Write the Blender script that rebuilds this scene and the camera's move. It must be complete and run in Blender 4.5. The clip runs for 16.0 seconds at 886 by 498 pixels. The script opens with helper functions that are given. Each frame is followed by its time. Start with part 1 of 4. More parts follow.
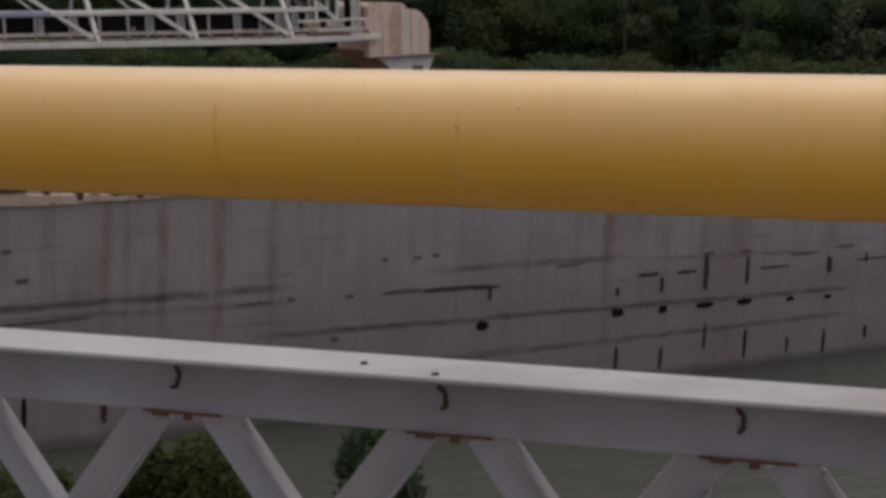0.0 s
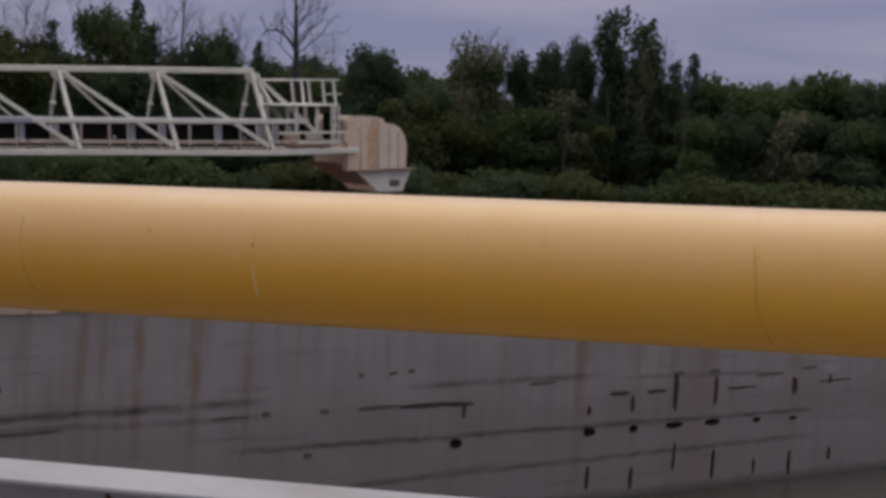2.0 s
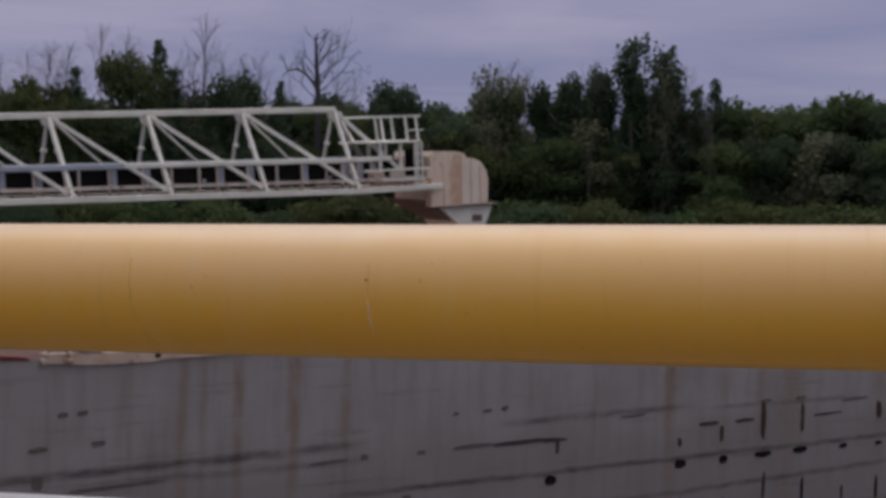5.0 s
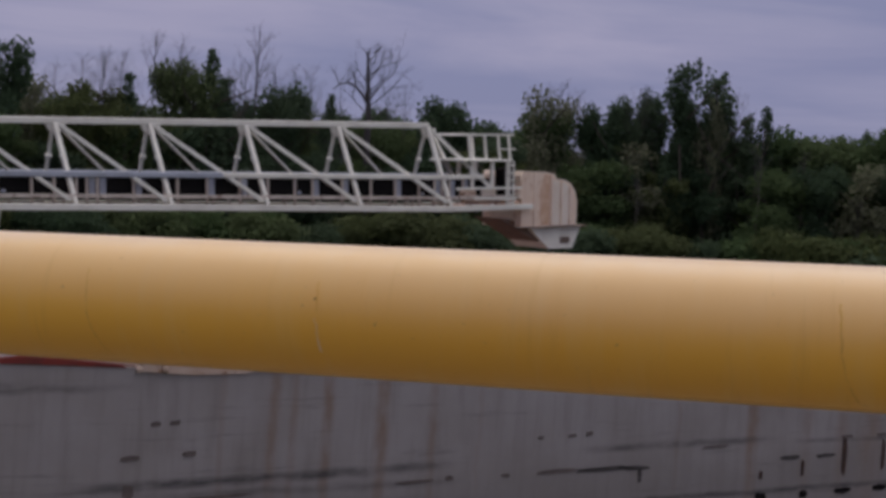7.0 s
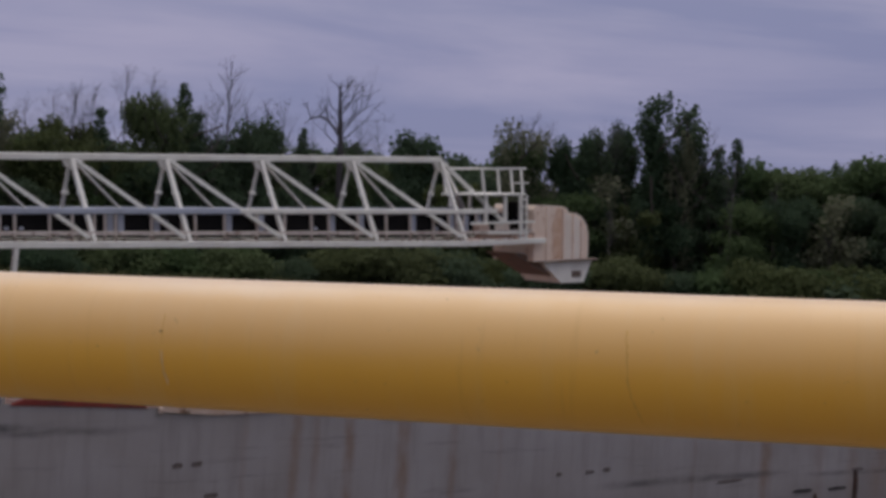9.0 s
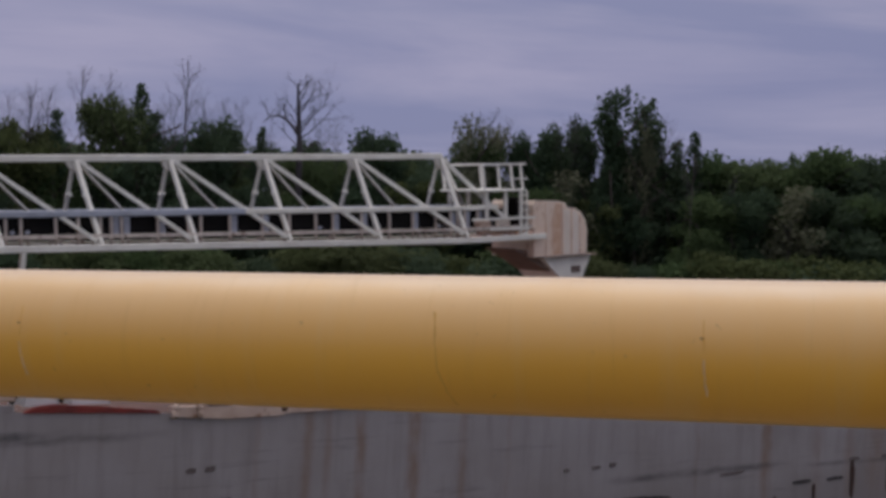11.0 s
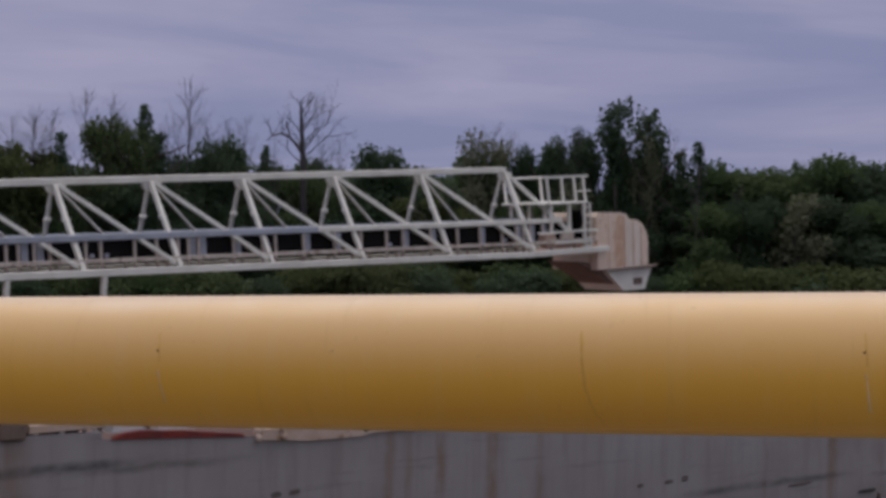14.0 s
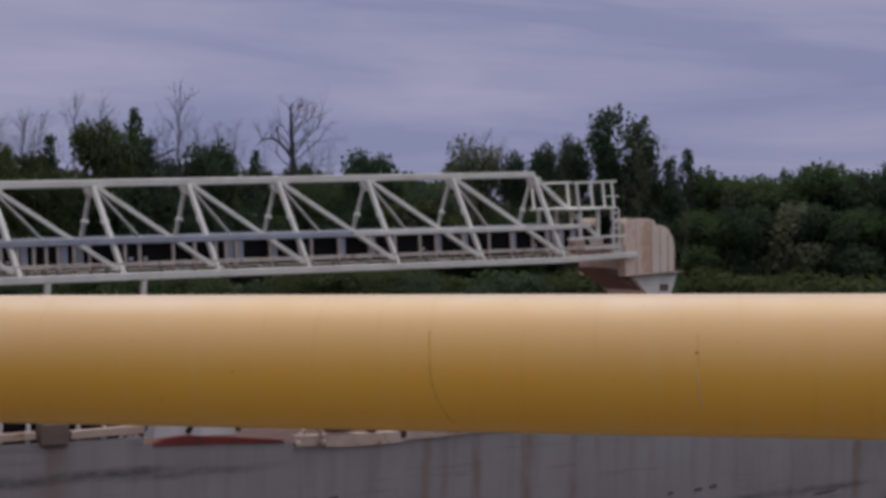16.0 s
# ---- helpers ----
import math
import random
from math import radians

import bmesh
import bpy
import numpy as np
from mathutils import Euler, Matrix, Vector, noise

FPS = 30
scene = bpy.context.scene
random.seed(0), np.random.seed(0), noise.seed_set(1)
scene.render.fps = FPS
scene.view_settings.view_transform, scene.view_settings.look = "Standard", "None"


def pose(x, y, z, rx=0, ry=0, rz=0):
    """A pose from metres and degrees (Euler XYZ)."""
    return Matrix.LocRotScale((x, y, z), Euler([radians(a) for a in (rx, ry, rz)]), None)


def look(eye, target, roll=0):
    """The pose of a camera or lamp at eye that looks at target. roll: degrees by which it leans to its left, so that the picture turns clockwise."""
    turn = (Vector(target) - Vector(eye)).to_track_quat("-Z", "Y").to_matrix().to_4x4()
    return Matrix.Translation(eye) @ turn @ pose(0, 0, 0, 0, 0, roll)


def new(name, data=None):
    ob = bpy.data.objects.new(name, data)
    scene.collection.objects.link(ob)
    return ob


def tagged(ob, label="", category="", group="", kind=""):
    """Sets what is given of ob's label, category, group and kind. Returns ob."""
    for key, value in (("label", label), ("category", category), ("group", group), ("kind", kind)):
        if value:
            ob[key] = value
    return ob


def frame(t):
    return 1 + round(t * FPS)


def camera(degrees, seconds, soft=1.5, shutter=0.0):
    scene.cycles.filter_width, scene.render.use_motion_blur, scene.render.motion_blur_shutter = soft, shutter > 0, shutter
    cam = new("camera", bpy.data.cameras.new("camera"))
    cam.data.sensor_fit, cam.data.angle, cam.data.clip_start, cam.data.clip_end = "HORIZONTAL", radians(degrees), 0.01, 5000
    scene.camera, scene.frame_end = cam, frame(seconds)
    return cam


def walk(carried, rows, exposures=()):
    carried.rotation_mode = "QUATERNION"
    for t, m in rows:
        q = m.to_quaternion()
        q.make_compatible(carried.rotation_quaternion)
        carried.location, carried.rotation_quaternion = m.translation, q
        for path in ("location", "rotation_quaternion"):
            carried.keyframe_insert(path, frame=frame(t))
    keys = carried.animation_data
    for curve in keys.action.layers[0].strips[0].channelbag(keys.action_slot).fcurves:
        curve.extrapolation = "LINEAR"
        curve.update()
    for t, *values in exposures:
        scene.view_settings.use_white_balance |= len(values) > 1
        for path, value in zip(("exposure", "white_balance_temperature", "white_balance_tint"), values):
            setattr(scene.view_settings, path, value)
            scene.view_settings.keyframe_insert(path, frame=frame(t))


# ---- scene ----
cam = camera(34.83, 16.0, soft=3.7)
walk(cam, [
    (0.0, pose(8.436, 10.146, 14.117, 81.406, -2.520, -32.395)),
    (0.5, pose(8.105, 10.483, 14.111, 82.805, -2.976, -33.677)),
    (1.0, pose(7.777, 10.859, 14.113, 84.497, -3.553, -34.801)),
    (1.5, pose(7.443, 11.230, 14.100, 85.106, -3.999, -34.547)),
    (2.0, pose(7.110, 11.588, 14.081, 86.113, -3.867, -35.239)),
    (2.5, pose(6.797, 11.946, 14.050, 85.793, -2.543, -34.865)),
    (3.0, pose(6.451, 12.327, 14.037, 86.476, -3.012, -35.344)),
    (3.5, pose(6.130, 12.657, 14.013, 85.905, -1.326, -33.906)),
    (6.0, pose(4.352, 14.732, 13.930, 88.266, -2.611, -35.802)),
    (6.5, pose(3.991, 15.144, 13.929, 87.975, -4.708, -33.962)),
    (7.0, pose(3.652, 15.495, 13.889, 88.102, -4.065, -33.578)),
    (7.5, pose(3.352, 15.872, 13.880, 88.737, -3.380, -34.354)),
    (8.0, pose(3.027, 16.242, 13.862, 89.058, -3.314, -34.690)),
    (8.5, pose(2.702, 16.618, 13.848, 89.398, -3.643, -34.720)),
    (11.0, pose(1.145, 18.435, 13.722, 89.541, -2.718, -37.162)),
    (11.5, pose(0.832, 18.788, 13.732, 89.682, -2.339, -36.962)),
    (12.0, pose(0.538, 19.135, 13.707, 90.137, -1.851, -37.380)),
    (12.5, pose(0.248, 19.477, 13.679, 89.632, -1.444, -37.217)),
    (13.0, pose(-0.051, 19.831, 13.661, 90.090, -1.610, -37.575)),
    (13.5, pose(-0.340, 20.173, 13.642, 90.103, -1.488, -37.657)),
    (14.0, pose(-0.629, 20.522, 13.631, 90.160, -1.514, -37.570)),
    (14.5, pose(-0.917, 20.873, 13.600, 90.342, -1.743, -37.555)),
    (15.0, pose(-1.204, 21.218, 13.586, 90.374, -1.715, -37.841)),
    (15.5, pose(-1.492, 21.566, 13.563, 90.541, -1.615, -37.835)),
    (16.0, pose(-1.776, 21.917, 13.542, 90.432, -1.823, -38.428)),
], exposures=[(0.0, 0.03, 7200, 7), (2.0, 0.02, 7000, 9), (3.7, 0.02, 6900, 9), (7.0, 0.04, 6680, 10), (16.0, 0.06, 6600, 9)])


# ---- world and sun: a bright overcast sky with soft cloud streaks ----
SUN_ELEV, SUN_ROT = radians(68), radians(25)
world = bpy.data.worlds.new("overcast_sky")
scene.world = world
world.use_nodes = True
wt = world.node_tree
wt.nodes.clear()


def wnode(kind, **kw):
    n = wt.nodes.new(kind)
    for k, v in kw.items():
        n.inputs[k].default_value = v
    return n


w_out = wnode("ShaderNodeOutputWorld")
w_bg = wnode("ShaderNodeBackground", Strength=1.0)
w_sky = wnode("ShaderNodeTexSky")
w_sky.sky_type = "NISHITA"
w_sky.sun_disc = False
w_sky.sun_elevation, w_sky.sun_rotation = SUN_ELEV, SUN_ROT
w_dim = wnode("ShaderNodeVectorMath")
w_dim.operation = "SCALE"
w_dim.inputs["Scale"].default_value = 0.07
w_tc = wnode("ShaderNodeTexCoord")
w_sep = wnode("ShaderNodeSeparateXYZ")
w_ramp = wnode("ShaderNodeValToRGB")
w_ramp.color_ramp.elements[0].position = 0.0
w_ramp.color_ramp.elements[0].color = (0.235, 0.244, 0.423, 1)
w_ramp.color_ramp.elements[1].position = 0.9
w_ramp.color_ramp.elements[1].color = (0.95, 0.905, 0.90, 1)
e = w_ramp.color_ramp.elements.new(0.12)
e.color = (0.276, 0.265, 0.427, 1)
e = w_ramp.color_ramp.elements.new(0.35)
e.color = (0.396, 0.381, 0.484, 1)
w_map = wnode("ShaderNodeMapping")
w_map.inputs["Scale"].default_value = (1.3, 1.3, 10.0)
w_map.inputs["Rotation"].default_value = (0.03, 0.05, 0.0)
w_noise = wnode("ShaderNodeTexNoise", Scale=1.6, Detail=6.0, Roughness=0.55, Distortion=0.8)
w_cr = wnode("ShaderNodeValToRGB")
w_cr.color_ramp.elements[0].position, w_cr.color_ramp.elements[1].position = 0.37, 0.62
w_cr.color_ramp.elements[0].color = (0.73, 0.77, 0.87, 1)
w_cr.color_ramp.elements[1].color = (1.18, 1.14, 1.08, 1)
w_mul = wnode("ShaderNodeMix")
w_mul.data_type, w_mul.blend_type = "RGBA", "MULTIPLY"
w_mul.inputs[0].default_value = 1.0
w_mix = wnode("ShaderNodeMix")
w_mix.data_type = "RGBA"
w_mix.inputs[0].default_value = 0.86
L = wt.links.new
L(w_tc.outputs["Generated"], w_sep.inputs[0])
L(w_sep.outputs["Z"], w_ramp.inputs["Fac"])
L(w_tc.outputs["Generated"], w_map.inputs["Vector"])
L(w_map.outputs[0], w_noise.inputs["Vector"])
L(w_noise.outputs["Fac"], w_cr.inputs["Fac"])
L(w_ramp.outputs["Color"], w_mul.inputs[6])
L(w_cr.outputs["Color"], w_mul.inputs[7])
L(w_sky.outputs[0], w_dim.inputs[0])
L(w_dim.outputs[0], w_mix.inputs[6])
L(w_mul.outputs[2], w_mix.inputs[7])
L(w_mix.outputs[2], w_bg.inputs["Color"])
L(w_bg.outputs[0], w_out.inputs["Surface"])

sun_data = bpy.data.lights.new("sun", "SUN")
sun_data.energy, sun_data.angle, sun_data.color = 0.80, radians(50), (1.0, 0.95, 0.90)
sun = new("sun", sun_data)
sun.matrix_world = look((0, 0, 60), Vector((0, 0, 60)) + Vector((
    -math.sin(SUN_ROT) * math.cos(SUN_ELEV), -math.cos(SUN_ROT) * math.cos(SUN_ELEV), -math.sin(SUN_ELEV))))


# ---- materials ----
class Mat:
    """A small builder round one node material."""

    def __init__(self, name, rough=0.6, metal=0.0, spec=0.5):
        self.m = bpy.data.materials.new(name)
        self.m.use_nodes = True
        self.t = self.m.node_tree
        self.b = self.t.nodes["Principled BSDF"]
        self.b.inputs["Roughness"].default_value = rough
        self.b.inputs["Metallic"].default_value = metal
        self.b.inputs["Specular IOR Level"].default_value = spec
        self.tc = self.t.nodes.new("ShaderNodeTexCoord").outputs["Object"]

    def link(self, a, b):
        self.t.links.new(a, b)

    def noise(self, scale, detail=4.0, rough=0.55, stretch=(1, 1, 1), coord=None, distortion=0.0):
        mp = self.t.nodes.new("ShaderNodeMapping")
        mp.inputs["Scale"].default_value = stretch
        self.link(coord or self.tc, mp.inputs["Vector"])
        n = self.t.nodes.new("ShaderNodeTexNoise")
        n.inputs["Scale"].default_value, n.inputs["Detail"].default_value = scale, detail
        n.inputs["Roughness"].default_value, n.inputs["Distortion"].default_value = rough, distortion
        self.link(mp.outputs[0], n.inputs["Vector"])
        return n.outputs["Fac"]

    def ramp(self, fac, a, b, lo=0.0, hi=1.0):
        r = self.t.nodes.new("ShaderNodeMapRange")
        r.interpolation_type = "SMOOTHSTEP"
        for k, v in zip(("From Min", "From Max", "To Min", "To Max"), (a, b, lo, hi)):
            r.inputs[k].default_value = v
        self.link(fac, r.inputs["Value"])
        return r.outputs["Result"]

    def mix(self, fac, a, b, blend="MIX"):
        n = self.t.nodes.new("ShaderNodeMix")
        n.data_type, n.blend_type = "RGBA", blend
        for i, v in ((0, fac), (6, a), (7, b)):
            if isinstance(v, (int, float)):
                n.inputs[i].default_value = v
            elif isinstance(v, tuple):
                n.inputs[i].default_value = (*v, 1)
            else:
                self.link(v, n.inputs[i])
        return n.outputs[2]

    def math(self, op, a, b=0.0, c=None):
        n = self.t.nodes.new("ShaderNodeMath")
        n.operation = op
        for i, v in enumerate((a, b) if c is None else (a, b, c)):
            if isinstance(v, (int, float)):
                n.inputs[i].default_value = v
            else:
                self.link(v, n.inputs[i])
        return n.outputs[0]

    def xyz(self):
        s = self.t.nodes.new("ShaderNodeSeparateXYZ")
        self.link(self.tc, s.inputs[0])
        return s.outputs

    def random(self):
        return self.t.nodes.new("ShaderNodeObjectInfo").outputs["Random"]

    def island(self):
        return self.t.nodes.new("ShaderNodeNewGeometry").outputs["Random Per Island"]

    def color(self, c):
        self.link(c, self.b.inputs["Base Color"])
        return self

    def rough(self, v):
        self.link(v, self.b.inputs["Roughness"])
        return self

    def bump(self, h, strength=0.3, dist=0.01):
        n = self.t.nodes.new("ShaderNodeBump")
        n.inputs["Strength"].default_value, n.inputs["Distance"].default_value = strength, dist
        self.link(h, n.inputs["Height"])
        self.link(n.outputs[0], self.b.inputs["Normal"])
        return self


def painted(name, base, dark, rust=None, rust_at=(0.62, 0.72), rough=0.55, scale=1.0):
    """Weathered paint on steel: blotches, fine dirt and patches of rust."""
    m = Mat(name, rough)
    c = m.mix(m.ramp(m.noise(1.3 * scale, 5), 0.35, 0.7), base, dark)
    c = m.mix(m.ramp(m.noise(22 * scale, 3), 0.5, 0.75, 0, 0.35), c, dark)
    if rust:
        c = m.mix(m.ramp(m.noise(3.1 * scale, 6, 0.65), *rust_at), c, rust)
    m.color(c).bump(m.noise(40 * scale, 3), 0.12, 0.004)
    m.rough(m.ramp(m.noise(6 * scale), 0.3, 0.7, rough - 0.1, rough + 0.12))
    return m.m


def pipe_paint():
    """Yellow paint, with the sky's light on the pipe's upper side put into the colour."""
    m = Mat("yellow_pipe_paint", 0.42)
    m.b.inputs["Sheen Weight"].default_value = 0.04
    m.b.inputs["Coat Weight"].default_value = 0.38
    m.b.inputs["Coat Roughness"].default_value = 0.28
    m.b.inputs["Sheen Roughness"].default_value = 0.3
    m.b.inputs["Sheen Tint"].default_value = (1.0, 0.92, 0.86, 1)
    x, y, z = m.xyz()
    c = m.mix(m.ramp(m.noise(1.1, 5, stretch=(0.35, 1, 1)), 0.3, 0.72), (0.87, 0.475, 0.056), (0.80, 0.42, 0.048))
    c = m.mix(m.ramp(m.noise(3.0, 4, stretch=(5, 0.7, 0.7)), 0.45, 0.8, 0, 0.35), c, (0.82, 0.52, 0.15))
    # painted sky sheen: paler with height, with a narrow highlight along the crest
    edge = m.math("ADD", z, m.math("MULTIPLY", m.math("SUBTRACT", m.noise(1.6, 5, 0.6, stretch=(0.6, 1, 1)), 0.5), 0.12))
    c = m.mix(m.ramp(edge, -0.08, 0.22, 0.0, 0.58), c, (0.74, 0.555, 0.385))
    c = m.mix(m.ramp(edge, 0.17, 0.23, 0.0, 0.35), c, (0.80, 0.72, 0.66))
    c = m.mix(m.ramp(m.noise(2.6, 5, 0.65, stretch=(9, 0.6, 0.6)), 0.55, 0.78, 0, 0.22), c, (0.52, 0.30, 0.07))
    c = m.mix(m.ramp(m.noise(30, 3), 0.69, 0.76, 0, 0.45), c, (0.35, 0.2, 0.07))
    m.color(c).rough(m.ramp(m.noise(5, 4), 0.3, 0.7, 0.42, 0.58))
    m.bump(m.noise(60, 2), 0.05, 0.002)
    return m.m


RUST_STREAKS = [(24.07, 0.16, 0.7), (24.79, 0.12, 0.5), (26.03, 0.16, 0.75), (28.09, 0.2, 0.9), (30.10, 0.13, 0.6),
                (32.06, 0.1, 0.25), (45.45, 0.26, 0.95), (52.61, 0.6, 0.6), (50.74, 0.3, 0.45), (48.58, 0.3, 0.35), (58.70, 0.35, 0.4), (12.40, 0.45, 0.6), (41.39, 0.1, 0.3), (22.30, 0.1, 0.3)]
# long dirty seams of the plating: height at x = 30, rise per metre, half width, from, to, strength
SEAMS = [(4.92, 0.010, 0.08, 17, 31.5, 0.72), (5.17, 0.010, 0.07, 36, 47, 0.55), (3.20, 0.0, 0.06, 29, 61, 0.7),
         (1.58, 0.014, 0.06, 33, 61, 0.6), (8.10, 0.015, 0.07, 6, 17, 0.8), (7.95, 0.015, 0.06, 13, 20, 0.45),
         (4.40, -0.004, 0.07, 20, 32, 0.35), (5.36, -0.010, 0.05, 47, 58, 0.45)]


def hull_paint():
    m = Mat("grey_hull_paint", 0.55)
    x, y, z = m.xyz()
    wob = m.math("MULTIPLY", m.math("SUBTRACT", m.noise(0.9, 3), 0.5), 0.25)
    xw = m.math("ADD", x, m.math("MULTIPLY", m.math("SUBTRACT", m.noise(1.2, 2, stretch=(0.3, 1, 1)), 0.5), 0.3))
    zw = m.math("ADD", z, wob)
    c = m.mix(m.ramp(m.noise(0.35, 5), 0.3, 0.7), (0.305, 0.278, 0.283), (0.355, 0.332, 0.348))
    # darker towards the waterline, with an uneven upper limit
    low_side = m.math("ADD", z, m.math("MULTIPLY", m.math("SUBTRACT", m.noise(0.5, 5, 0.65, stretch=(0.5, 1, 1)), 0.5), 3.0))
    c = m.mix(m.ramp(low_side, 3.6, 5.8, 0.36, 0.0), c, (0.165, 0.145, 0.14))
    c = m.mix(m.ramp(m.noise(1.5, 5, 0.6, stretch=(1.6, 1, 0.16)), 0.42, 0.78, 0, 0.5), c, (0.21, 0.185, 0.18))
    c = m.mix(m.ramp(m.noise(2.4, 6, 0.7, stretch=(1.8, 1, 0.1)), 0.60, 0.80, 0, 0.32), c, (0.235, 0.165, 0.125))
    c = m.mix(m.ramp(m.noise(1.1, 5, 0.65, stretch=(0.22, 1, 3.5)), 0.56, 0.74, 0, 0.55), c, (0.13, 0.12, 0.125))
    streak = None
    for sx, w, a in RUST_STREAKS:
        d = m.math("ABSOLUTE", m.math("SUBTRACT", xw, sx + 0.0))
        s = m.ramp(d, w * 0.2, w * 1.9, a, 0.0)
        streak = s if streak is None else m.math("MAXIMUM", streak, s)
    fade = m.ramp(z, 2.0, 7.0, 0.32, 0.75)
    patchy = m.ramp(m.noise(2.2, 5, stretch=(1, 1, 0.35)), 0.28, 0.62, 0.3, 1.0)
    c = m.mix(m.math("MULTIPLY", m.math("MULTIPLY", streak, fade), patchy), c, (0.205, 0.112, 0.062))
    seam = None
    for z0, k, w, a, b, amt in SEAMS:
        line = m.math("MULTIPLY_ADD", x, k, z0 - 30 * k)
        d = m.math("ABSOLUTE", m.math("SUBTRACT", zw, line))
        s = m.ramp(d, 0.0, w * 3.2, min(1.0, amt * 1.35), 0.0)
        s = m.math("MULTIPLY", s, m.math("MULTIPLY", m.ramp(x, a, a + 2.5), m.ramp(x, b - 2.5, b, 1.0, 0.0)))
        seam = s if seam is None else m.math("MAXIMUM", seam, s)
    rub = m.ramp(m.noise(0.8, 5, 0.7, stretch=(0.7, 1, 2)), 0.3, 0.66, 0.25, 1.0)
    c = m.mix(m.math("MULTIPLY", seam, rub), c, (0.055, 0.052, 0.058))
    wet = m.ramp(zw, 0.05, 0.55, 0.8, 0.0)
    c = m.mix(wet, c, (0.10, 0.10, 0.085))
    m.color(c)
    big = m.noise(0.5, 3, stretch=(1.0, 1, 0.8))
    fine = m.noise(9, 4)
    m.bump(m.math("ADD", big, m.math("MULTIPLY", fine, 0.06)), 0.35, 0.12)
    m.rough(m.ramp(m.noise(2, 4), 0.3, 0.7, 0.42, 0.62))
    return m.m


def foliage(name, a, b, c2):
    m = Mat(name, 0.9, spec=0.04)
    c = m.mix(m.island(), a, b)
    c = m.mix(m.ramp(m.random(), 0.0, 1.0, 0.0, 0.8), c, c2)
    c = m.mix(m.ramp(m.noise(0.35, 4), 0.35, 0.7, 0, 0.5), c, tuple(v * 0.55 for v in a))
    m.color(c)
    # thin leaves let part of the light through
    tr = m.t.nodes.new("ShaderNodeBsdfTranslucent")
    mixer = m.t.nodes.new("ShaderNodeMixShader")
    mixer.inputs[0].default_value = 0.42
    m.link(c, tr.inputs["Color"])
    m.link(m.b.outputs[0], mixer.inputs[1])
    m.link(tr.outputs[0], mixer.inputs[2])
    m.link(mixer.outputs[0], [n for n in m.t.nodes if n.type == "OUTPUT_MATERIAL"][0].inputs["Surface"])
    return m.m


def bark(name, a, b):
    m = Mat(name, 0.9)
    c = m.mix(m.ramp(m.noise(2.5, 5, stretch=(3, 3, 0.5)), 0.3, 0.7), a, b)
    m.color(c).bump(m.noise(8, 4, stretch=(3, 3, 0.4)), 0.5, 0.04)
    return m.m


def ground_mat():
    m = Mat("grassy_ground", 0.95, spec=0.1)
    c = m.mix(m.ramp(m.noise(0.12, 6), 0.35, 0.68), (0.055, 0.075, 0.026), (0.085, 0.095, 0.038))
    c = m.mix(m.ramp(m.noise(1.6, 6, 0.7), 0.45, 0.7, 0, 0.7), c, (0.03, 0.045, 0.016))
    c = m.mix(m.ramp(m.noise(0.5, 5), 0.6, 0.75, 0, 0.5), c, (0.075, 0.07, 0.04))
    x, y, z = m.xyz()
    n = m.math("ADD", m.math("MULTIPLY", x, 0.758), m.math("MULTIPLY_ADD", y, 0.653, -12.88))
    n = m.math("ADD", n, m.math("MULTIPLY", m.noise(0.6, 4), 1.5))
    path = m.math("MULTIPLY", m.ramp(n, -14.0, -12.0), m.ramp(n, 8.5, 10.0, 1.0, 0.0))
    grit = m.mix(m.ramp(m.noise(9, 5), 0.3, 0.7), (0.24, 0.21, 0.165), (0.17, 0.15, 0.12))
    c = m.mix(path, c, grit)
    m.color(c).bump(m.noise(3, 6), 0.8, 0.2)
    return m.m


def water_mat():
    m = Mat("canal_water", 0.22, spec=0.35)
    c = m.mix(m.ramp(m.noise(0.06, 4), 0.35, 0.7), (0.056, 0.060, 0.052), (0.074, 0.078, 0.070))
    m.color(c)
    h = m.math("ADD", m.noise(0.9, 5, 0.6, stretch=(0.6, 1.2, 1), distortion=0.6), m.math("MULTIPLY", m.noise(4.5, 4), 0.25))
    m.bump(h, 0.55, 0.16)
    return m.m


M_PIPE = pipe_paint()
M_SCRATCH = painted("scraped_primer", (0.86, 0.66, 0.42), (0.66, 0.42, 0.16), rough=0.7, scale=6)
M_SEAM = painted("dirty_yellow_seam", (0.63, 0.35, 0.075), (0.75, 0.42, 0.075), rough=0.7, scale=6)
M_HULL = hull_paint()
M_WHITE = painted("white_girder_paint", (0.41, 0.425, 0.475), (0.31, 0.305, 0.325), (0.20, 0.14, 0.115), (0.66, 0.80), 0.6)
M_RUST = painted("rust", (0.070, 0.034, 0.025), (0.036, 0.022, 0.019), rough=0.85, scale=3)
M_RUST_BROWN = painted("flaking_brown_rust", (0.15, 0.068, 0.042), (0.08, 0.045, 0.034), rough=0.85, scale=4)
M_BOOM = painted("cream_boom_paint", (0.84, 0.835, 0.79), (0.72, 0.70, 0.66), (0.40, 0.27, 0.2), (0.68, 0.82), 0.55)
M_BOOM_GREY = painted("grey_boom_paint", (0.42, 0.46, 0.56), (0.32, 0.35, 0.43), (0.28, 0.2, 0.16), (0.66, 0.8), 0.55)
M_GRUBBY = painted("grubby_cream_paint", (0.60, 0.54, 0.50), (0.44, 0.38, 0.35), (0.20, 0.13, 0.10), (0.52, 0.68), 0.7, 2.0)
M_HOOD = painted("pink_stained_hood_paint", (0.84, 0.70, 0.60), (0.76, 0.60, 0.50), (0.55, 0.34, 0.22), (0.56, 0.74), 0.6)
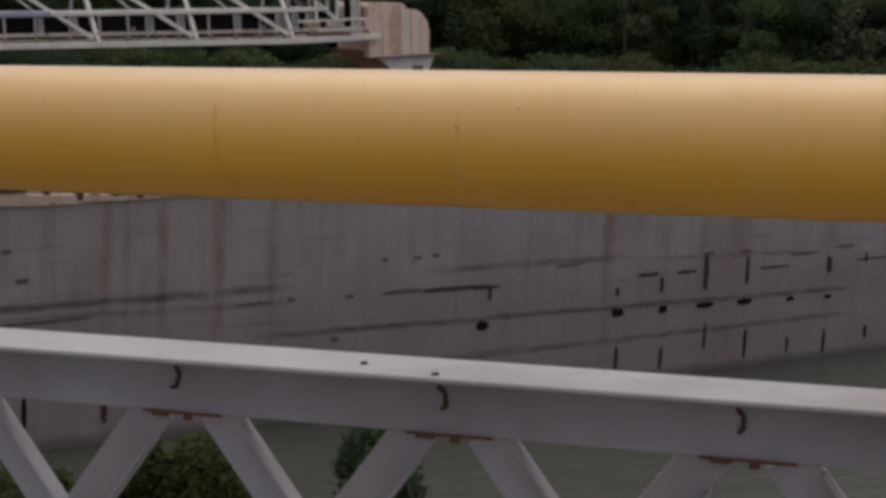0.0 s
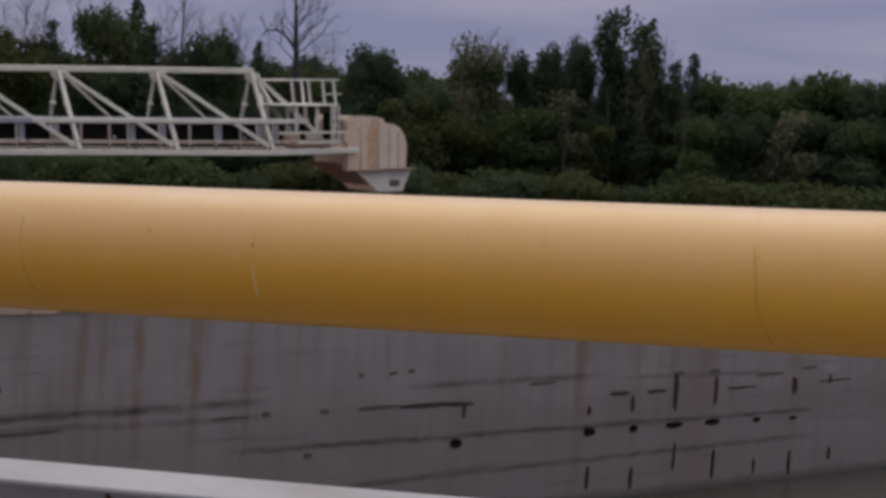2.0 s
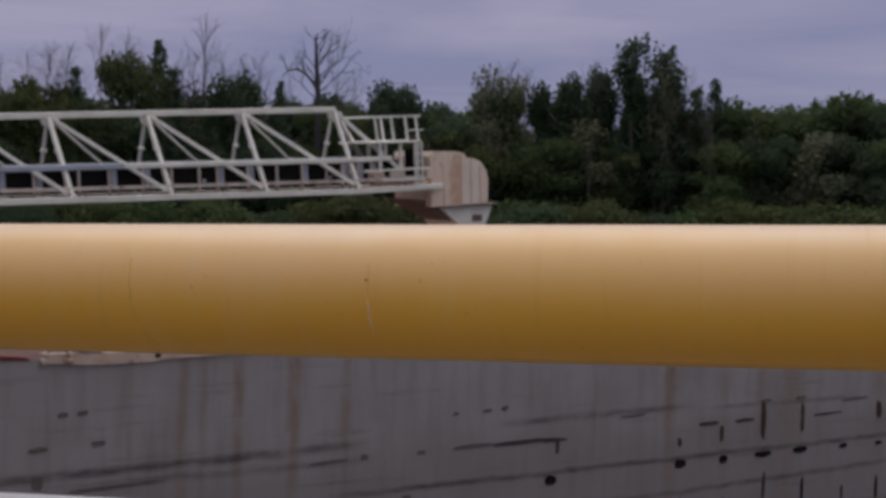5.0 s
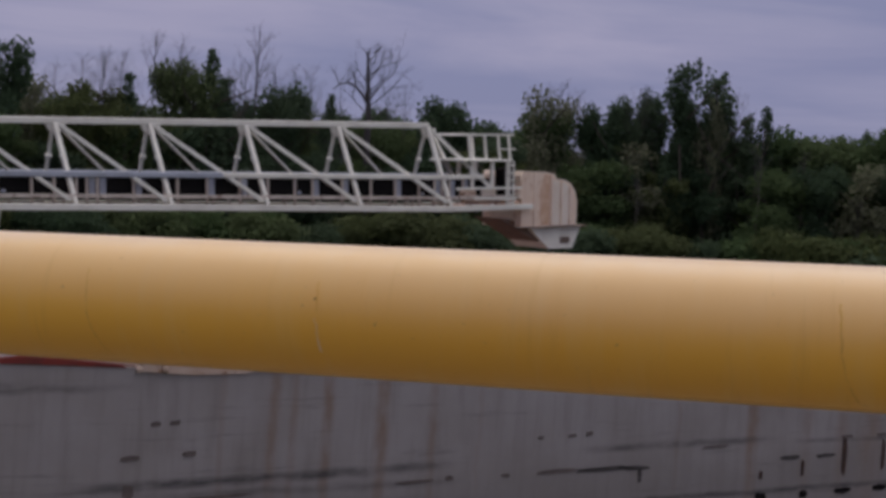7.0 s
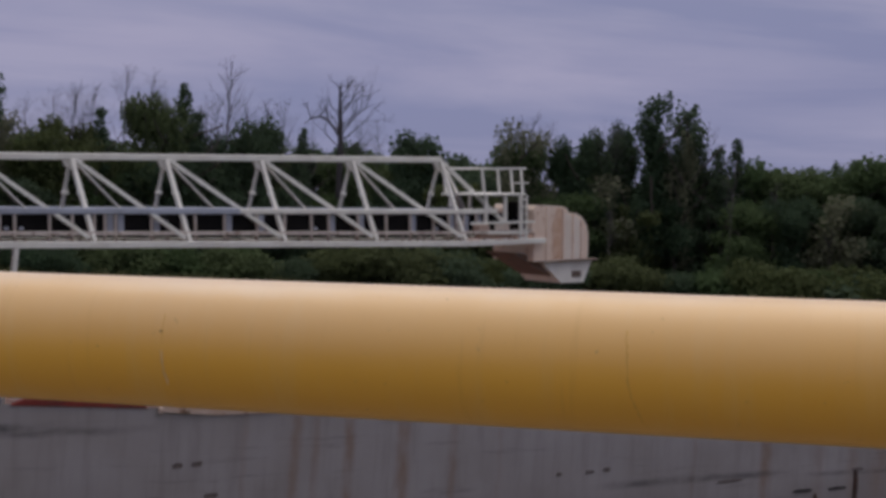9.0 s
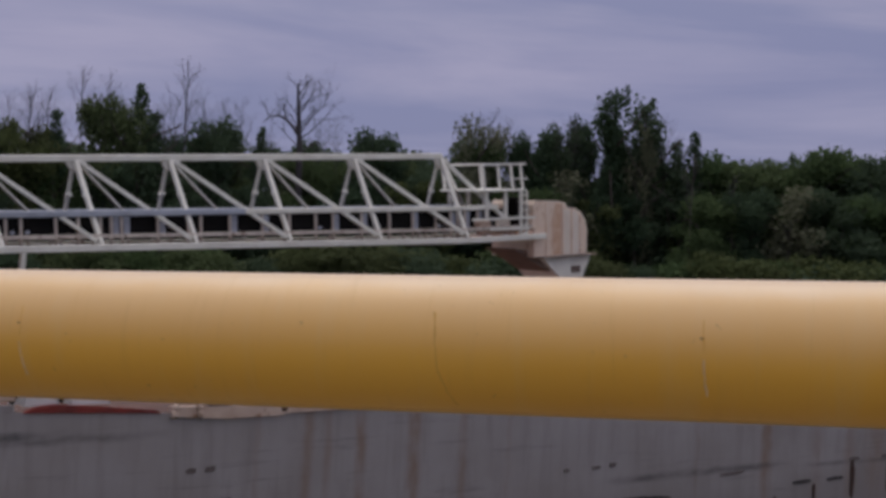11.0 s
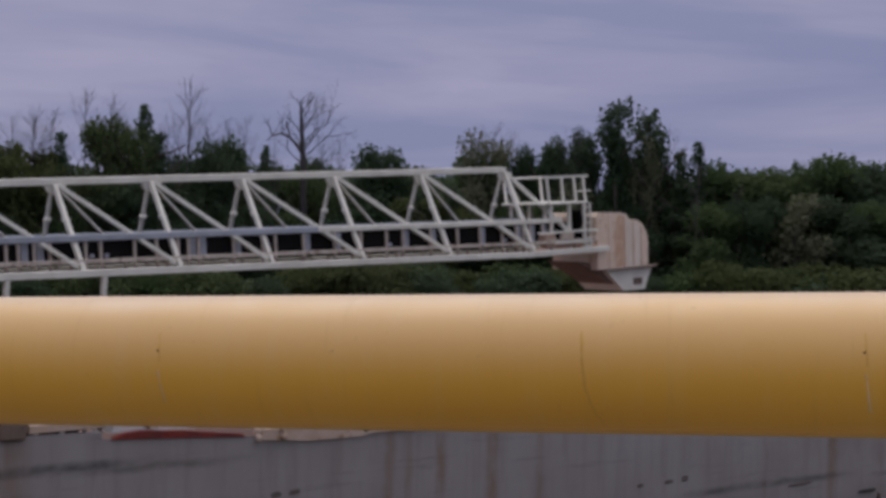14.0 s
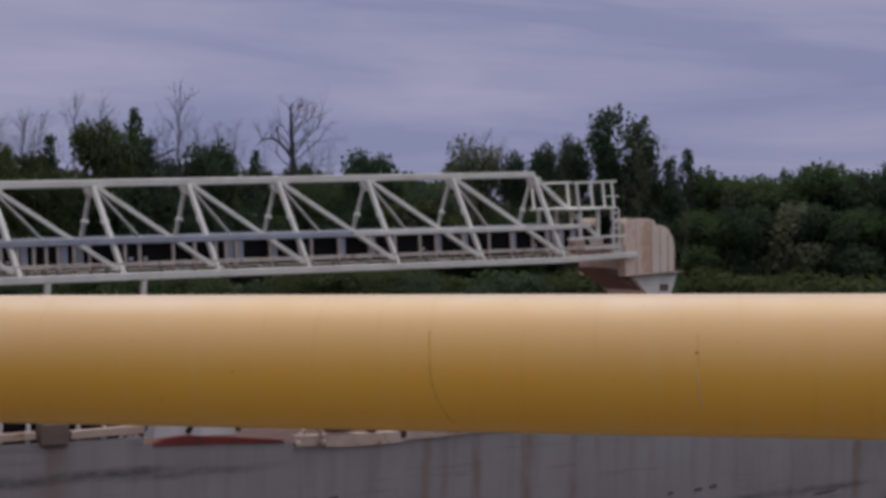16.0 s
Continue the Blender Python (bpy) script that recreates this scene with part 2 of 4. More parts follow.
M_RUBBER = painted("black_belt_rubber", (0.010, 0.010, 0.011), (0.016, 0.015, 0.015), rough=0.85)
M_RUBBER.node_tree.nodes["Principled BSDF"].inputs["Specular IOR Level"].default_value = 0.05
M_DARK = painted("dark_scuff", (0.009, 0.008, 0.009), (0.022, 0.018, 0.018), rough=0.85, scale=2)
M_DARK.node_tree.nodes["Principled BSDF"].inputs["Specular IOR Level"].default_value = 0.08
M_SCUFF = painted("faint_brown_scuff", (0.105, 0.085, 0.085), (0.16, 0.13, 0.125), rough=0.8, scale=2)
M_SMEAR = painted("black_rubber_smear", (0.038, 0.034, 0.036), (0.085, 0.075, 0.075), rough=0.85, scale=2)
M_BROWN = painted("brown_chute_steel", (0.20, 0.145, 0.12), (0.13, 0.10, 0.09), (0.2, 0.1, 0.06), (0.55, 0.7), 0.75)
M_HOOD_PALE = painted("pale_hood_panel_paint", (0.84, 0.76, 0.69), (0.76, 0.66, 0.58), (0.6, 0.42, 0.3), (0.6, 0.75), 0.6)
M_STAIN = painted("rust_stain_on_cream", (0.62, 0.40, 0.28), (0.74, 0.55, 0.43), rough=0.7, scale=2)
M_RED = painted("red_oxide_paint", (0.22, 0.028, 0.022), (0.15, 0.022, 0.02), (0.15, 0.05, 0.03), (0.62, 0.75), 0.6)
M_DECK = painted("deck_red_brown", (0.17, 0.085, 0.065), (0.12, 0.07, 0.06), rough=0.8)
M_PINK = painted("faded_pink_bulwark_paint", (0.62, 0.48, 0.41), (0.50, 0.36, 0.29), (0.30, 0.16, 0.09), (0.55, 0.7), 0.65)
M_CLEAN = painted("white_deck_paint", (0.74, 0.73, 0.74), (0.60, 0.59, 0.6), (0.38, 0.24, 0.17), (0.68, 0.8), 0.5)
M_ORANGE = painted("orange_fitting_paint", (0.45, 0.20, 0.07), (0.33, 0.15, 0.07), rough=0.6)
M_GROUND = ground_mat()
M_WATER = water_mat()
M_CONC = painted("concrete", (0.33, 0.32, 0.30), (0.24, 0.23, 0.21), rough=0.9)
M_LEAF = foliage("leaf_mid_green", (0.097, 0.148, 0.066), (0.068, 0.109, 0.053), (0.120, 0.151, 0.076))
M_LEAF_DARK = foliage("leaf_dark_green", (0.072, 0.113, 0.066), (0.053, 0.085, 0.054), (0.091, 0.127, 0.081))
M_LEAF_OLIVE = foliage("leaf_olive", (0.114, 0.137, 0.059), (0.078, 0.103, 0.047), (0.105, 0.124, 0.064))
M_LEAF_PALE = foliage("leaf_pale_new", (0.220, 0.227, 0.158), (0.138, 0.152, 0.103), (0.165, 0.179, 0.117))
M_REED = foliage("tall_grass_blades", (0.165, 0.171, 0.083), (0.116, 0.130, 0.061), (0.143, 0.152, 0.077))
M_BARK = bark("bark", (0.085, 0.075, 0.065), (0.05, 0.042, 0.036))
M_BARK_PALE = bark("pale_bark", (0.15, 0.14, 0.115), (0.08, 0.075, 0.062))
M_BARK_DEAD = bark("dead_grey_wood", (0.075, 0.068, 0.075), (0.045, 0.04, 0.045))


# ---- mesh helpers ----
def part(name, bm, material, parent, label="", kind=""):
    me = bpy.data.meshes.new(name)
    bm.to_mesh(me)
    bm.free()
    me.materials.append(material)
    ob = new(name, me)
    ob.parent = parent
    return tagged(ob, label, kind=kind)


def share(name, ob, parent, m):
    """Another part on the same mesh as ob."""
    o = new(name, ob.data)
    o.parent = parent
    o.matrix_local = m
    return o


def thing(name, m, label, category, group="", kind=""):
    ob = new(name)
    ob.empty_display_size = 0.3
    ob.matrix_world = m
    return tagged(ob, label, category, group, kind)


def solid(name, bm, material, m, label, category, group="", kind=""):
    me = bpy.data.meshes.new(name)
    bm.to_mesh(me)
    bm.free()
    me.materials.append(material)
    ob = new(name, me)
    ob.matrix_world = m
    return tagged(ob, label, category, group, kind)


def box(bm, c, s, rot=None, bevel=0.0):
    """A box of size s round c."""
    r = bmesh.ops.create_cube(bm, size=1.0)
    vs = r["verts"]
    m = Matrix.Translation(c) @ (rot.to_4x4() if rot else Matrix()) @ Matrix.Diagonal((*s, 1))
    bmesh.ops.transform(bm, matrix=m, verts=vs)
    if bevel:
        es = list({e for v in vs for e in v.link_edges})
        bmesh.ops.bevel(bm, geom=es, offset=bevel, segments=1, affect="EDGES", profile=0.5)
    return bm


def beam(bm, p, q, w, h=None, bevel=0.0):
    """A square or rectangular bar from p to q, h measured upward."""
    p, q = Vector(p), Vector(q)
    d = q - p
    z = Vector((0, 0, 1)) if abs(d.normalized().z) < 0.95 else Vector((0, 1, 0))
    y = z.cross(d).normalized()
    z = d.normalized().cross(y)
    rot = Matrix((d.normalized(), y, z)).transposed()
    return box(bm, (p + q) / 2, (d.length, w, h or w), rot, bevel)


def tube(bm, p, q, r0, r1=None, n=10, caps=True):
    p, q = Vector(p), Vector(q)
    r1 = r0 if r1 is None else r1
    d = (q - p).normalized()
    a = d.orthogonal().normalized()
    b = d.cross(a)
    rings = []
    for c, r in ((p, r0), (q, r1)):
        rings.append([bm.verts.new(c + (a * math.cos(t) + b * math.sin(t)) * r) for t in (2 * math.pi * i / n for i in range(n))])
    for i in range(n):
        f = bm.faces.new((rings[0][i], rings[0][(i + 1) % n], rings[1][(i + 1) % n], rings[1][i]))
        f.smooth = True
    if caps:
        bm.faces.new(rings[0][::-1])
        bm.faces.new(rings[1])
    return bm


def prism(bm, outline, y0, y1):
    """An outline of (x, z) pushed from y0 to y1."""
    a = [bm.verts.new((x, y0, z)) for x, z in outline]
    b = [bm.verts.new((x, y1, z)) for x, z in outline]
    n = len(outline)
    bm.faces.new(a)
    bm.faces.new(b[::-1])
    for i in range(n):
        bm.faces.new((a[i], b[i], b[(i + 1) % n], a[(i + 1) % n]))
    bmesh.ops.recalc_face_normals(bm, faces=bm.faces)
    return bm


def B():
    return bmesh.new()


# ---- ground: one sheet with the canal cut into it, and the water ----
# the walk follows a shallow arc that falls gently; the pipe lies beside it on the same centre
HEAD = 2.2821           # direction of the walk at the middle of the arc
MID = Vector((3.030, 16.221, 13.843))
BEND = 308.9            # radius of the arc
FALL = 0.0382
PU = Vector((-math.cos(HEAD), -math.sin(HEAD), FALL)).normalized()
PN = Vector((math.sin(HEAD), -math.cos(HEAD), 0))


def along(u, n, up):
    """A place u metres along the arc, n metres beside it towards the canal and up metres over the eye."""
    a = u / BEND
    return MID + PN * (BEND - (BEND - n) * math.cos(a)) + Vector((PU.x, PU.y, 0)).normalized() * ((BEND - n) * math.sin(a)) + Vector((0, 0, u * FALL + up))


def smooth(a, b, v):
    t = min(1.0, max(0.0, (v - a) / (b - a)))
    return t * t * (3 - 2 * t)


def height(x, y):
    n = (x - MID.x) * PN.x + (y - MID.y) * PN.y
    u = max(-25.0, min(25.0, (x - MID.x) * PU.x + (y - MID.y) * PU.y))
    z = MID.z - 1.62 + u * FALL - 8.2 * smooth(3.5, 19.0, n) - 3.5 * smooth(19, 36, n)
    z = z * (1 - smooth(34, 44, y)) + -4.0 * smooth(34, 44, y)
    far = smooth(90, 98, y)
    z = z * (1 - far) + far * (2.2 + 2.4 * smooth(100, 190, y))
    wob = noise.noise((x * 0.06, y * 0.06, 0.0)) * 0.5 + noise.noise((x * 0.3, y * 0.3, 4.0)) * 0.12
    near = smooth(6, 14, n)
    return z + wob * near * (1 - smooth(38, 46, y) * (1 - smooth(92, 100, y)))


def axis(lo, hi, fine_lo, fine_hi, step, grow=1.35):
    v = list(np.arange(fine_lo, fine_hi + step / 2, step))
    s, p = step, fine_hi
    while p < hi:
        s *= grow
        p += s
        v.append(min(p, hi))
    s, p = step, fine_lo
    while p > lo:
        s *= grow
        p -= s
        v.insert(0, max(p, lo))
    return v


def build_ground():
    xs, ys = axis(-4000, 4000, -40, 280, 4.0), axis(-4000, 4000, -14, 240, 2.0)
    verts = [(x, y, height(x, y)) for y in ys for x in xs]
    nx = len(xs)
    faces = [(j * nx + i, j * nx + i + 1, (j + 1) * nx + i + 1, (j + 1) * nx + i) for j in range(len(ys) - 1) for i in range(nx - 1)]
    me = bpy.data.meshes.new("ground")
    me.from_pydata(verts, [], faces)
    me.polygons.foreach_set("use_smooth", [True] * len(faces))
    me.materials.append(M_GROUND)
    tagged(new("ground", me), "grassy canal banks falling to the water", "ground", kind="structure")


build_ground()
bm = B()
vs = [bm.verts.new(p) for p in ((-3900, 34, 0), (3900, 34, 0), (3900, 97, 0), (-3900, 97, 0))]
bm.faces.new(vs)
solid("water", bm, M_WATER, Matrix(), "murky grey-green canal water with small ripples", "water", kind="structure")


# ---- the yellow pipe on its posts ----
def build_pipe():
    off, drop = 4.512, -0.3209
    root = along(0, off, drop)
    rot = Matrix((PU, PN, PU.cross(PN))).transposed().to_4x4()
    t = thing("yellow_pipe", Matrix.Translation(root) @ rot, "long yellow-painted steel pipe carried on concrete posts", "pipe")
    r, bend = 0.224, BEND - off
    u0, u1 = -30.0, 24.0

    def ring_frame(u):
        """Where the pipe's axis is, u metres along the arc, in the pipe's own frame."""
        a = u / BEND
        return Vector((bend * math.sin(a), bend * (1 - math.cos(a)), 0)), a

    def skin(u, ang, dr=0.0):
        c, a = ring_frame(u)
        y = (r + dr) * math.cos(ang)
        return (c.x - y * math.sin(a), c.y + y * math.cos(a), (r + dr) * math.sin(ang))

    bm = B()
    n, rows = 64, 109
    rings = []
    for i in range(rows):
        u = u0 + (u1 - u0) * i / (rows - 1)
        dr = 0.0012 * noise.noise((u * 0.8, 0, 0))
        rings.append([bm.verts.new(skin(u, 2 * math.pi * k / n, dr)) for k in range(n)])
    for i in range(rows - 1):
        for k in range(n):
            bm.faces.new((rings[i][k], rings[i][(k + 1) % n], rings[i + 1][(k + 1) % n], rings[i + 1][k])).smooth = True
    bm.faces.new(rings[0])
    bm.faces.new(rings[-1][::-1])
    bmesh.ops.recalc_face_normals(bm, faces=bm.faces)
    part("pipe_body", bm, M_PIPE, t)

    def strip(u, lo, hi, steps, width, lean, mat, name, label, proud, seed):
        """A line over the skin from one angle to another, leaning as it goes down."""
        rng = np.random.default_rng(seed)
        bm = B()
        prev = None
        for i in range(steps + 1):
            f = i / steps
            ang = radians(lo + (hi - lo) * f)
            w = width * (0.45 + 1.1 * rng.random())
            uu = u + lean(f) + 0.0016 * rng.normal()
            cur = [bm.verts.new(skin(uu + dx, ang, dr)) for dx, dr in ((-w, 0.0006), (0, proud), (w, 0.0006))]
            if prev:
                for j in range(2):
                    bm.faces.new((prev[j], prev[j + 1], cur[j + 1], cur[j]))
            prev = cur
        bmesh.ops.recalc_face_normals(bm, faces=bm.faces)
        part(name, bm, mat, t, label)

    # each length of pipe has a seam that leans at its foot, and a chipped upright scratch
    for k, (a, b) in enumerate(zip((7.01, 4.57, 1.84, -0.66, -3.06, -5.34, -7.60),
                                   (6.20, 3.76, 1.03, -1.48, -3.87, -6.16, -8.41))):
        strip(b, 150, 235, 26, 0.0026, lambda f: -0.03 + 0.11 * max(0.0, f - 0.45) ** 1.5 + 0.02 * f, M_SEAM, "weld_seam", "faint dirty weld seam", 0.0014, 70 + k)
        strip(a, 152, 178, 9, 0.0016, lambda f: 0.004 * f, M_SEAM, "hairline_mark", "faint dirty hairline in the paint", 0.0010, 90 + k)
        strip(a, 183, 214, 12, 0.0030, lambda f: 0.012 * f, M_SCRATCH, "scrape", "small pale scrape in the paint", 0.0016, 110 + k)
        strip(a - 0.003, 166.2, 167.8, 3, 0.0036, lambda f: 0.0, M_RUST_BROWN, "rust_chip", "small rusty chip in the paint", 0.0016, 130 + k)
    for u in (u0 + 0.6, u1 - 0.6):
        c, a = ring_frame(u)
        q = along(u, off, 0)
        g = height(q.x, q.y) - (root.z + u * FALL)
        bm = B()
        box(bm, (c.x, c.y, (g - 0.2 - r) / 2 - 0.05), (0.5, 0.5, -(g - 0.2) - r + 0.1), bevel=0.03)
        part("support_post", bm, M_CONC, t)


build_pipe()


# ---- the white lattice girder below the pipe ----
def build_girder():
    size = 0.58
    org = along(7.618, 2.25, -0.549)
    ux = (along(7.618, 2.25, -0.549) - along(3.118, 2.25, -0.541)).normalized()
    uy = Vector((-ux.y, ux.x, 0)).normalized()
    rot = Matrix((ux, uy, ux.cross(uy))).transposed().to_4x4() @ Matrix.Scale(size, 4)
    t = thing("lattice_girder", Matrix.Translation(org) @ rot, "white-painted steel lattice girder with rust at its joints", "girder")
    x0, x1, pitch = -19.0, 4.0, 0.839
    bm = B()
    box(bm, ((x0 + x1) / 2, -0.105, -0.008), (x1 - x0, 0.25, 0.016), bevel=0.004)
    part("top_flange", bm, M_WHITE, t)
    bm = B()
    box(bm, ((x0 + x1) / 2, -0.02, -0.115), (x1 - x0, 0.014, 0.196), bevel=0.003)
    part("chord_web", bm, M_WHITE, t)
    bm = B()
    box(bm, ((x0 + x1) / 2, -0.02, -0.66), (x1 - x0, 0.014, 0.16), bevel=0.003)
    box(bm, ((x0 + x1) / 2, -0.10, -0.746), (x1 - x0, 0.2, 0.012), bevel=0.003)
    part("bottom_chord", bm, M_WHITE, t)

    def brace(sign):
        bm = B()
        p, q = Vector((sign * 0.10, 0.0, -0.20)), Vector((sign * 0.44, 0.0, -0.66))
        d = (q - p).normalized()
        y = Vector((0, 1, 0))
        r3 = Matrix((d, y, d.cross(y))).transposed()
        box(bm, (p + q) / 2, ((q - p).length, 0.012, 0.13), r3, 0.002)
        edge = d.cross(y) * 0.065 * (-1 if (d.cross(y)).x < 0 else 1)
        box(bm, (p + q) / 2 + edge + d * 0.04 + Vector((0, -0.035, 0)), ((q - p).length - 0.08, 0.07, 0.01), r3, 0.002)
        return bm

    bolt = None
    for k, (x, y) in enumerate([(-0.33 - i * 3 * pitch + d, y) for i in range(7) for d, y in ((0.0, -0.12), (0.23, -0.19))] + [(1.5, -0.2), (-1.9, -0.24)]):
        if bolt is None:
            bm = B()
            tube(bm, (0, 0, -0.002), (0, 0, 0.006), 0.013, 0.010, n=8)
            bolt = part("bolt_head", bm, M_RUST, t, "small rusty bolt head")
            bolt.matrix_local = pose(x, y, 0)
        else:
            share("bolt_head", bolt, t, pose(x, y, 0))
    left = right = hook = rust = None
    k = -20
    while k <= 3:
        x = -0.10 + k * pitch
        if left is None:
            left, right = part("brace", brace(-1), M_WHITE, t), part("brace", brace(1), M_WHITE, t)
            bm = B()
            pts = [(0.026 * math.cos(a) * 0.6 + 0.003 * math.sin(5 * a), 0.032 * math.sin(a)) for a in (radians(d) for d in range(100, -101, -25))]
            for (xa, za), (xb, zb) in zip(pts, pts[1:]):
                tube(bm, (xa, 0, za), (xb, 0, zb), 0.007, n=6)
            hook = part("drain_hook", bm, M_RUST_BROWN, t, "rusty half-ring welded on the web")
            bm = B()
            box(bm, (0, 0, 0), (0.26, 0.006, 0.009), bevel=0.002)
            box(bm, (-0.07, 0, -0.008), (0.06, 0.005, 0.012), bevel=0.002)
            box(bm, (0.02, 0, -0.012), (0.03, 0.005, 0.02), bevel=0.002)
            rust = part("rusty_joint", bm, M_RUST_BROWN, t, "rusted weld under the chord")
            for o, m in ((left, pose(x, -0.006, 0)), (right, pose(x, -0.006, 0)), (hook, pose(x - 0.03, -0.032, -0.105)), (rust, pose(x, -0.043, -0.211))):
                o.matrix_local = m
        else:
            share("brace", left, t, pose(x, -0.006, 0))
            share("brace", right, t, pose(x, -0.006, 0))
            share("drain_hook", hook, t, pose(x - 0.03, -0.032, -0.105, 0, (k * 37) % 30 - 15, 0))
            share("rusty_joint", rust, t, pose(x, -0.043, -0.211))
        k += 1
    for x in (x0 + 0.2, x1 - 0.2):
        p = org + ux * x * size
        g = (height(p.x, p.y) - p.z) / size
        bm = B()
        box(bm, (x, -0.1, (g - 0.3 - 0.75) / 2), (0.3, 0.3, -(g - 0.3) - 0.75 + 0.02), bevel=0.02)
        part("support_post", bm, M_CONC, t)


build_girder()


# ---- the ship ----
HY = 55.0      # plane of the near hull side
DECK = 8.42


def sheer(x):
    """How far the deck edge stands over or under its mean height."""
    return float(np.interp(x, [10, 14, 17, 20, 23, 28, 34], [0.28, 0.17, 0.06, -0.08, -0.14, -0.04, 0.0]))


def build_ship():
    t = thing("bulk_carrier", pose(0, 0, 0), "grey-hulled bulk carrier with rust streaks lying in the canal", "ship")
    # hull shell: plan outline, lofted upward
    bm = B()
    xs_side = list(np.arange(-42, 106.1, 1.0))
    near = [(x, HY) for x in xs_side]
    bow = [(112, HY + 0.6), (118, HY + 2.4), (124, HY + 6), (128, HY + 11.5)]
    outline = near + bow + [(x, 2 * (HY + 11.5) - y) for x, y in bow[-2::-1]] + [(x, HY + 23) for x in xs_side[::-6]] + [(-46, HY + 20), (-47, HY + 11.5), (-46, HY + 3)]
    zs = [-3.0, -1.0, 0.0, 0.6, 1.2, 1.8, 2.4, 3.0, 3.6, 4.2, 4.8, 5.4, 6.0, 6.6, 7.2, 7.8, DECK]
    rings = []
    for z in zs:
        ring = []
        for x, y in outline:
            yy = y
            if y == HY and -1 < z < DECK - 0.2:
                yy = y + 0.030 * noise.noise((x * 0.55, z * 0.9, 0)) + 0.016 * abs(math.sin(x * 1.31)) * math.sin(z * 2.6)
            ring.append(bm.verts.new((x, yy, z + (sheer(x) if y == HY and z == DECK else 0.0))))
        rings.append(ring)
    n = len(outline)
    for a, b in zip(rings, rings[1:]):
        for i in range(n):
            bm.faces.new((a[i], a[(i + 1) % n], b[(i + 1) % n], b[i])).smooth = True
    bmesh.ops.recalc_face_normals(bm, faces=bm.faces)
    part("hull", bm, M_HULL, t, "grey welded hull side with rust streaks and scuffs")
    bm = B()
    top = [bm.verts.new((x, y + (0.02 if y < HY + 11 else -0.02), DECK - 0.34)) for x, y in outline]
    bm.faces.new(top)
    part("deck", bm, M_DECK, t)

    # dark ports, scuffs and draught ticks on the side: x, z, width, height
    hull = [o for o in t.children if o.name.startswith("hull")][0]
    rng = np.random.default_rng(12)

    def mark(name, x, z, w, h, mat=M_DARK, label="", tilt=0.0, depth=0.05):
        w, h = w * 1.15, h * 1.25
        bm = B()
        out = []
        for k in range(16):
            a = 2 * math.pi * k / 16
            ca, sa = math.cos(a), math.sin(a)
            f = 0.84 + 0.3 * rng.random()
            out.append((0.5 * w * math.copysign(abs(ca) ** 0.6, ca) * f, 0.5 * h * math.copysign(abs(sa) ** 0.75, sa) * (0.8 + 0.45 * rng.random())))
        prism(bm, out, -depth / 2, depth / 2)
        o = part(name, bm, mat, hull, label)
        o.matrix_local = pose(x, HY - 0.015, z, 0, -tilt, 0)

    for x, z, w, h in ((39.31, 2.94, 0.50, 0.24), (46.14, 2.98, 0.52, 0.26), (48.62, 2.96, 0.42, 0.22), (51.04, 2.99, 0.85, 0.20),
                       (53.39, 3.00, 0.82, 0.20), (56.28, 2.94, 0.42, 0.16), (58.76, 2.89, 0.36, 0.13)):
        mark("scupper", x, z, w, h, label="dark open drain port")
    for x, z, w, h in ((46.05, 3.86, 0.16, 0.26), (48.48, 4.03, 0.15, 0.50), (50.97, 4.47, 0.24, 1.2), (53.46, 4.42, 0.18, 0.95), (58.67, 4.43, 0.3, 0.6), (61.16, 4.62, 0.16, 0.35), (61.51, 1.01, 0.14, 0.5),
                       (46.19, 1.05, 0.16, 0.75), (48.67, 0.83, 0.18, 0.7), (51.14, 1.59, 0.15, 0.85), (53.61, 1.12, 0.13, 0.95), (56.29, 0.80, 0.10, 0.5), (58.69, 0.77, 0.13, 0.8),
                       (21.34, 1.30, 0.14, 0.9), (24.02, 1.09, 0.18, 0.55)):
        mark("drip_stain", x, z, w, h, mat=M_RUST if w > 0.14 else M_DARK, label="dark rust drip below a port", depth=0.04)
    for x, z, w, h, k in ((35.65, 4.52, 1.7, 0.11, 1.5), (37.69, 4.50, 2.3, 0.14, 0.8), (39.32, 4.47, 1.2, 0.11, -1.0), (39.58, 4.20, 0.16, 0.4, 0), (36.19, 5.79, 0.35, 0.09, 3), (37.01, 5.84, 0.26, 0.12, 3), (34.77, 5.77, 0.2, 0.08, 0),
                          (47.71, 4.52, 1.0, 0.12, 0), (49.83, 4.52, 1.0, 0.12, 1), (55.07, 4.47, 1.7, 0.08, 1), (32.74, 2.90, 0.28, 0.16, 0), (20.15, 6.66, 0.28, 0.13, 10),
                          (20.78, 6.69, 0.3, 0.12, 8), (19.40, 5.66, 0.5, 0.12, 4), (21.30, 5.72, 0.4, 0.12, 4), (22.01, 4.34, 2.6, 0.10, 1.5), (29.57, 4.45, 1.3, 0.09, 1.5), (30.92, 4.50, 0.3, 0.13, 0),
                          (61.63, 4.57, 1.9, 0.07, 1), (56.95, 5.02, 1.6, 0.09, 2), (59.64, 5.25, 1.0, 0.08, 2), (43.42, 5.13, 1.2, 0.07, 2), (51.09, 5.27, 0.6, 0.10, 0), (53.31, 5.28, 0.6, 0.10, 0), (19.40, 4.65, 0.3, 0.35, 0), (33.31, 4.48, 0.3, 0.1, 0)):
        mark("scuff_mark", x, z, w, h, mat=M_SCUFF if (x < 36 or z > 5) else M_SMEAR, tilt=k, label="black scraped mark on the plating", depth=0.04)

    # deck edge: curb, fairleads, rail and the red plate
    bm = B()
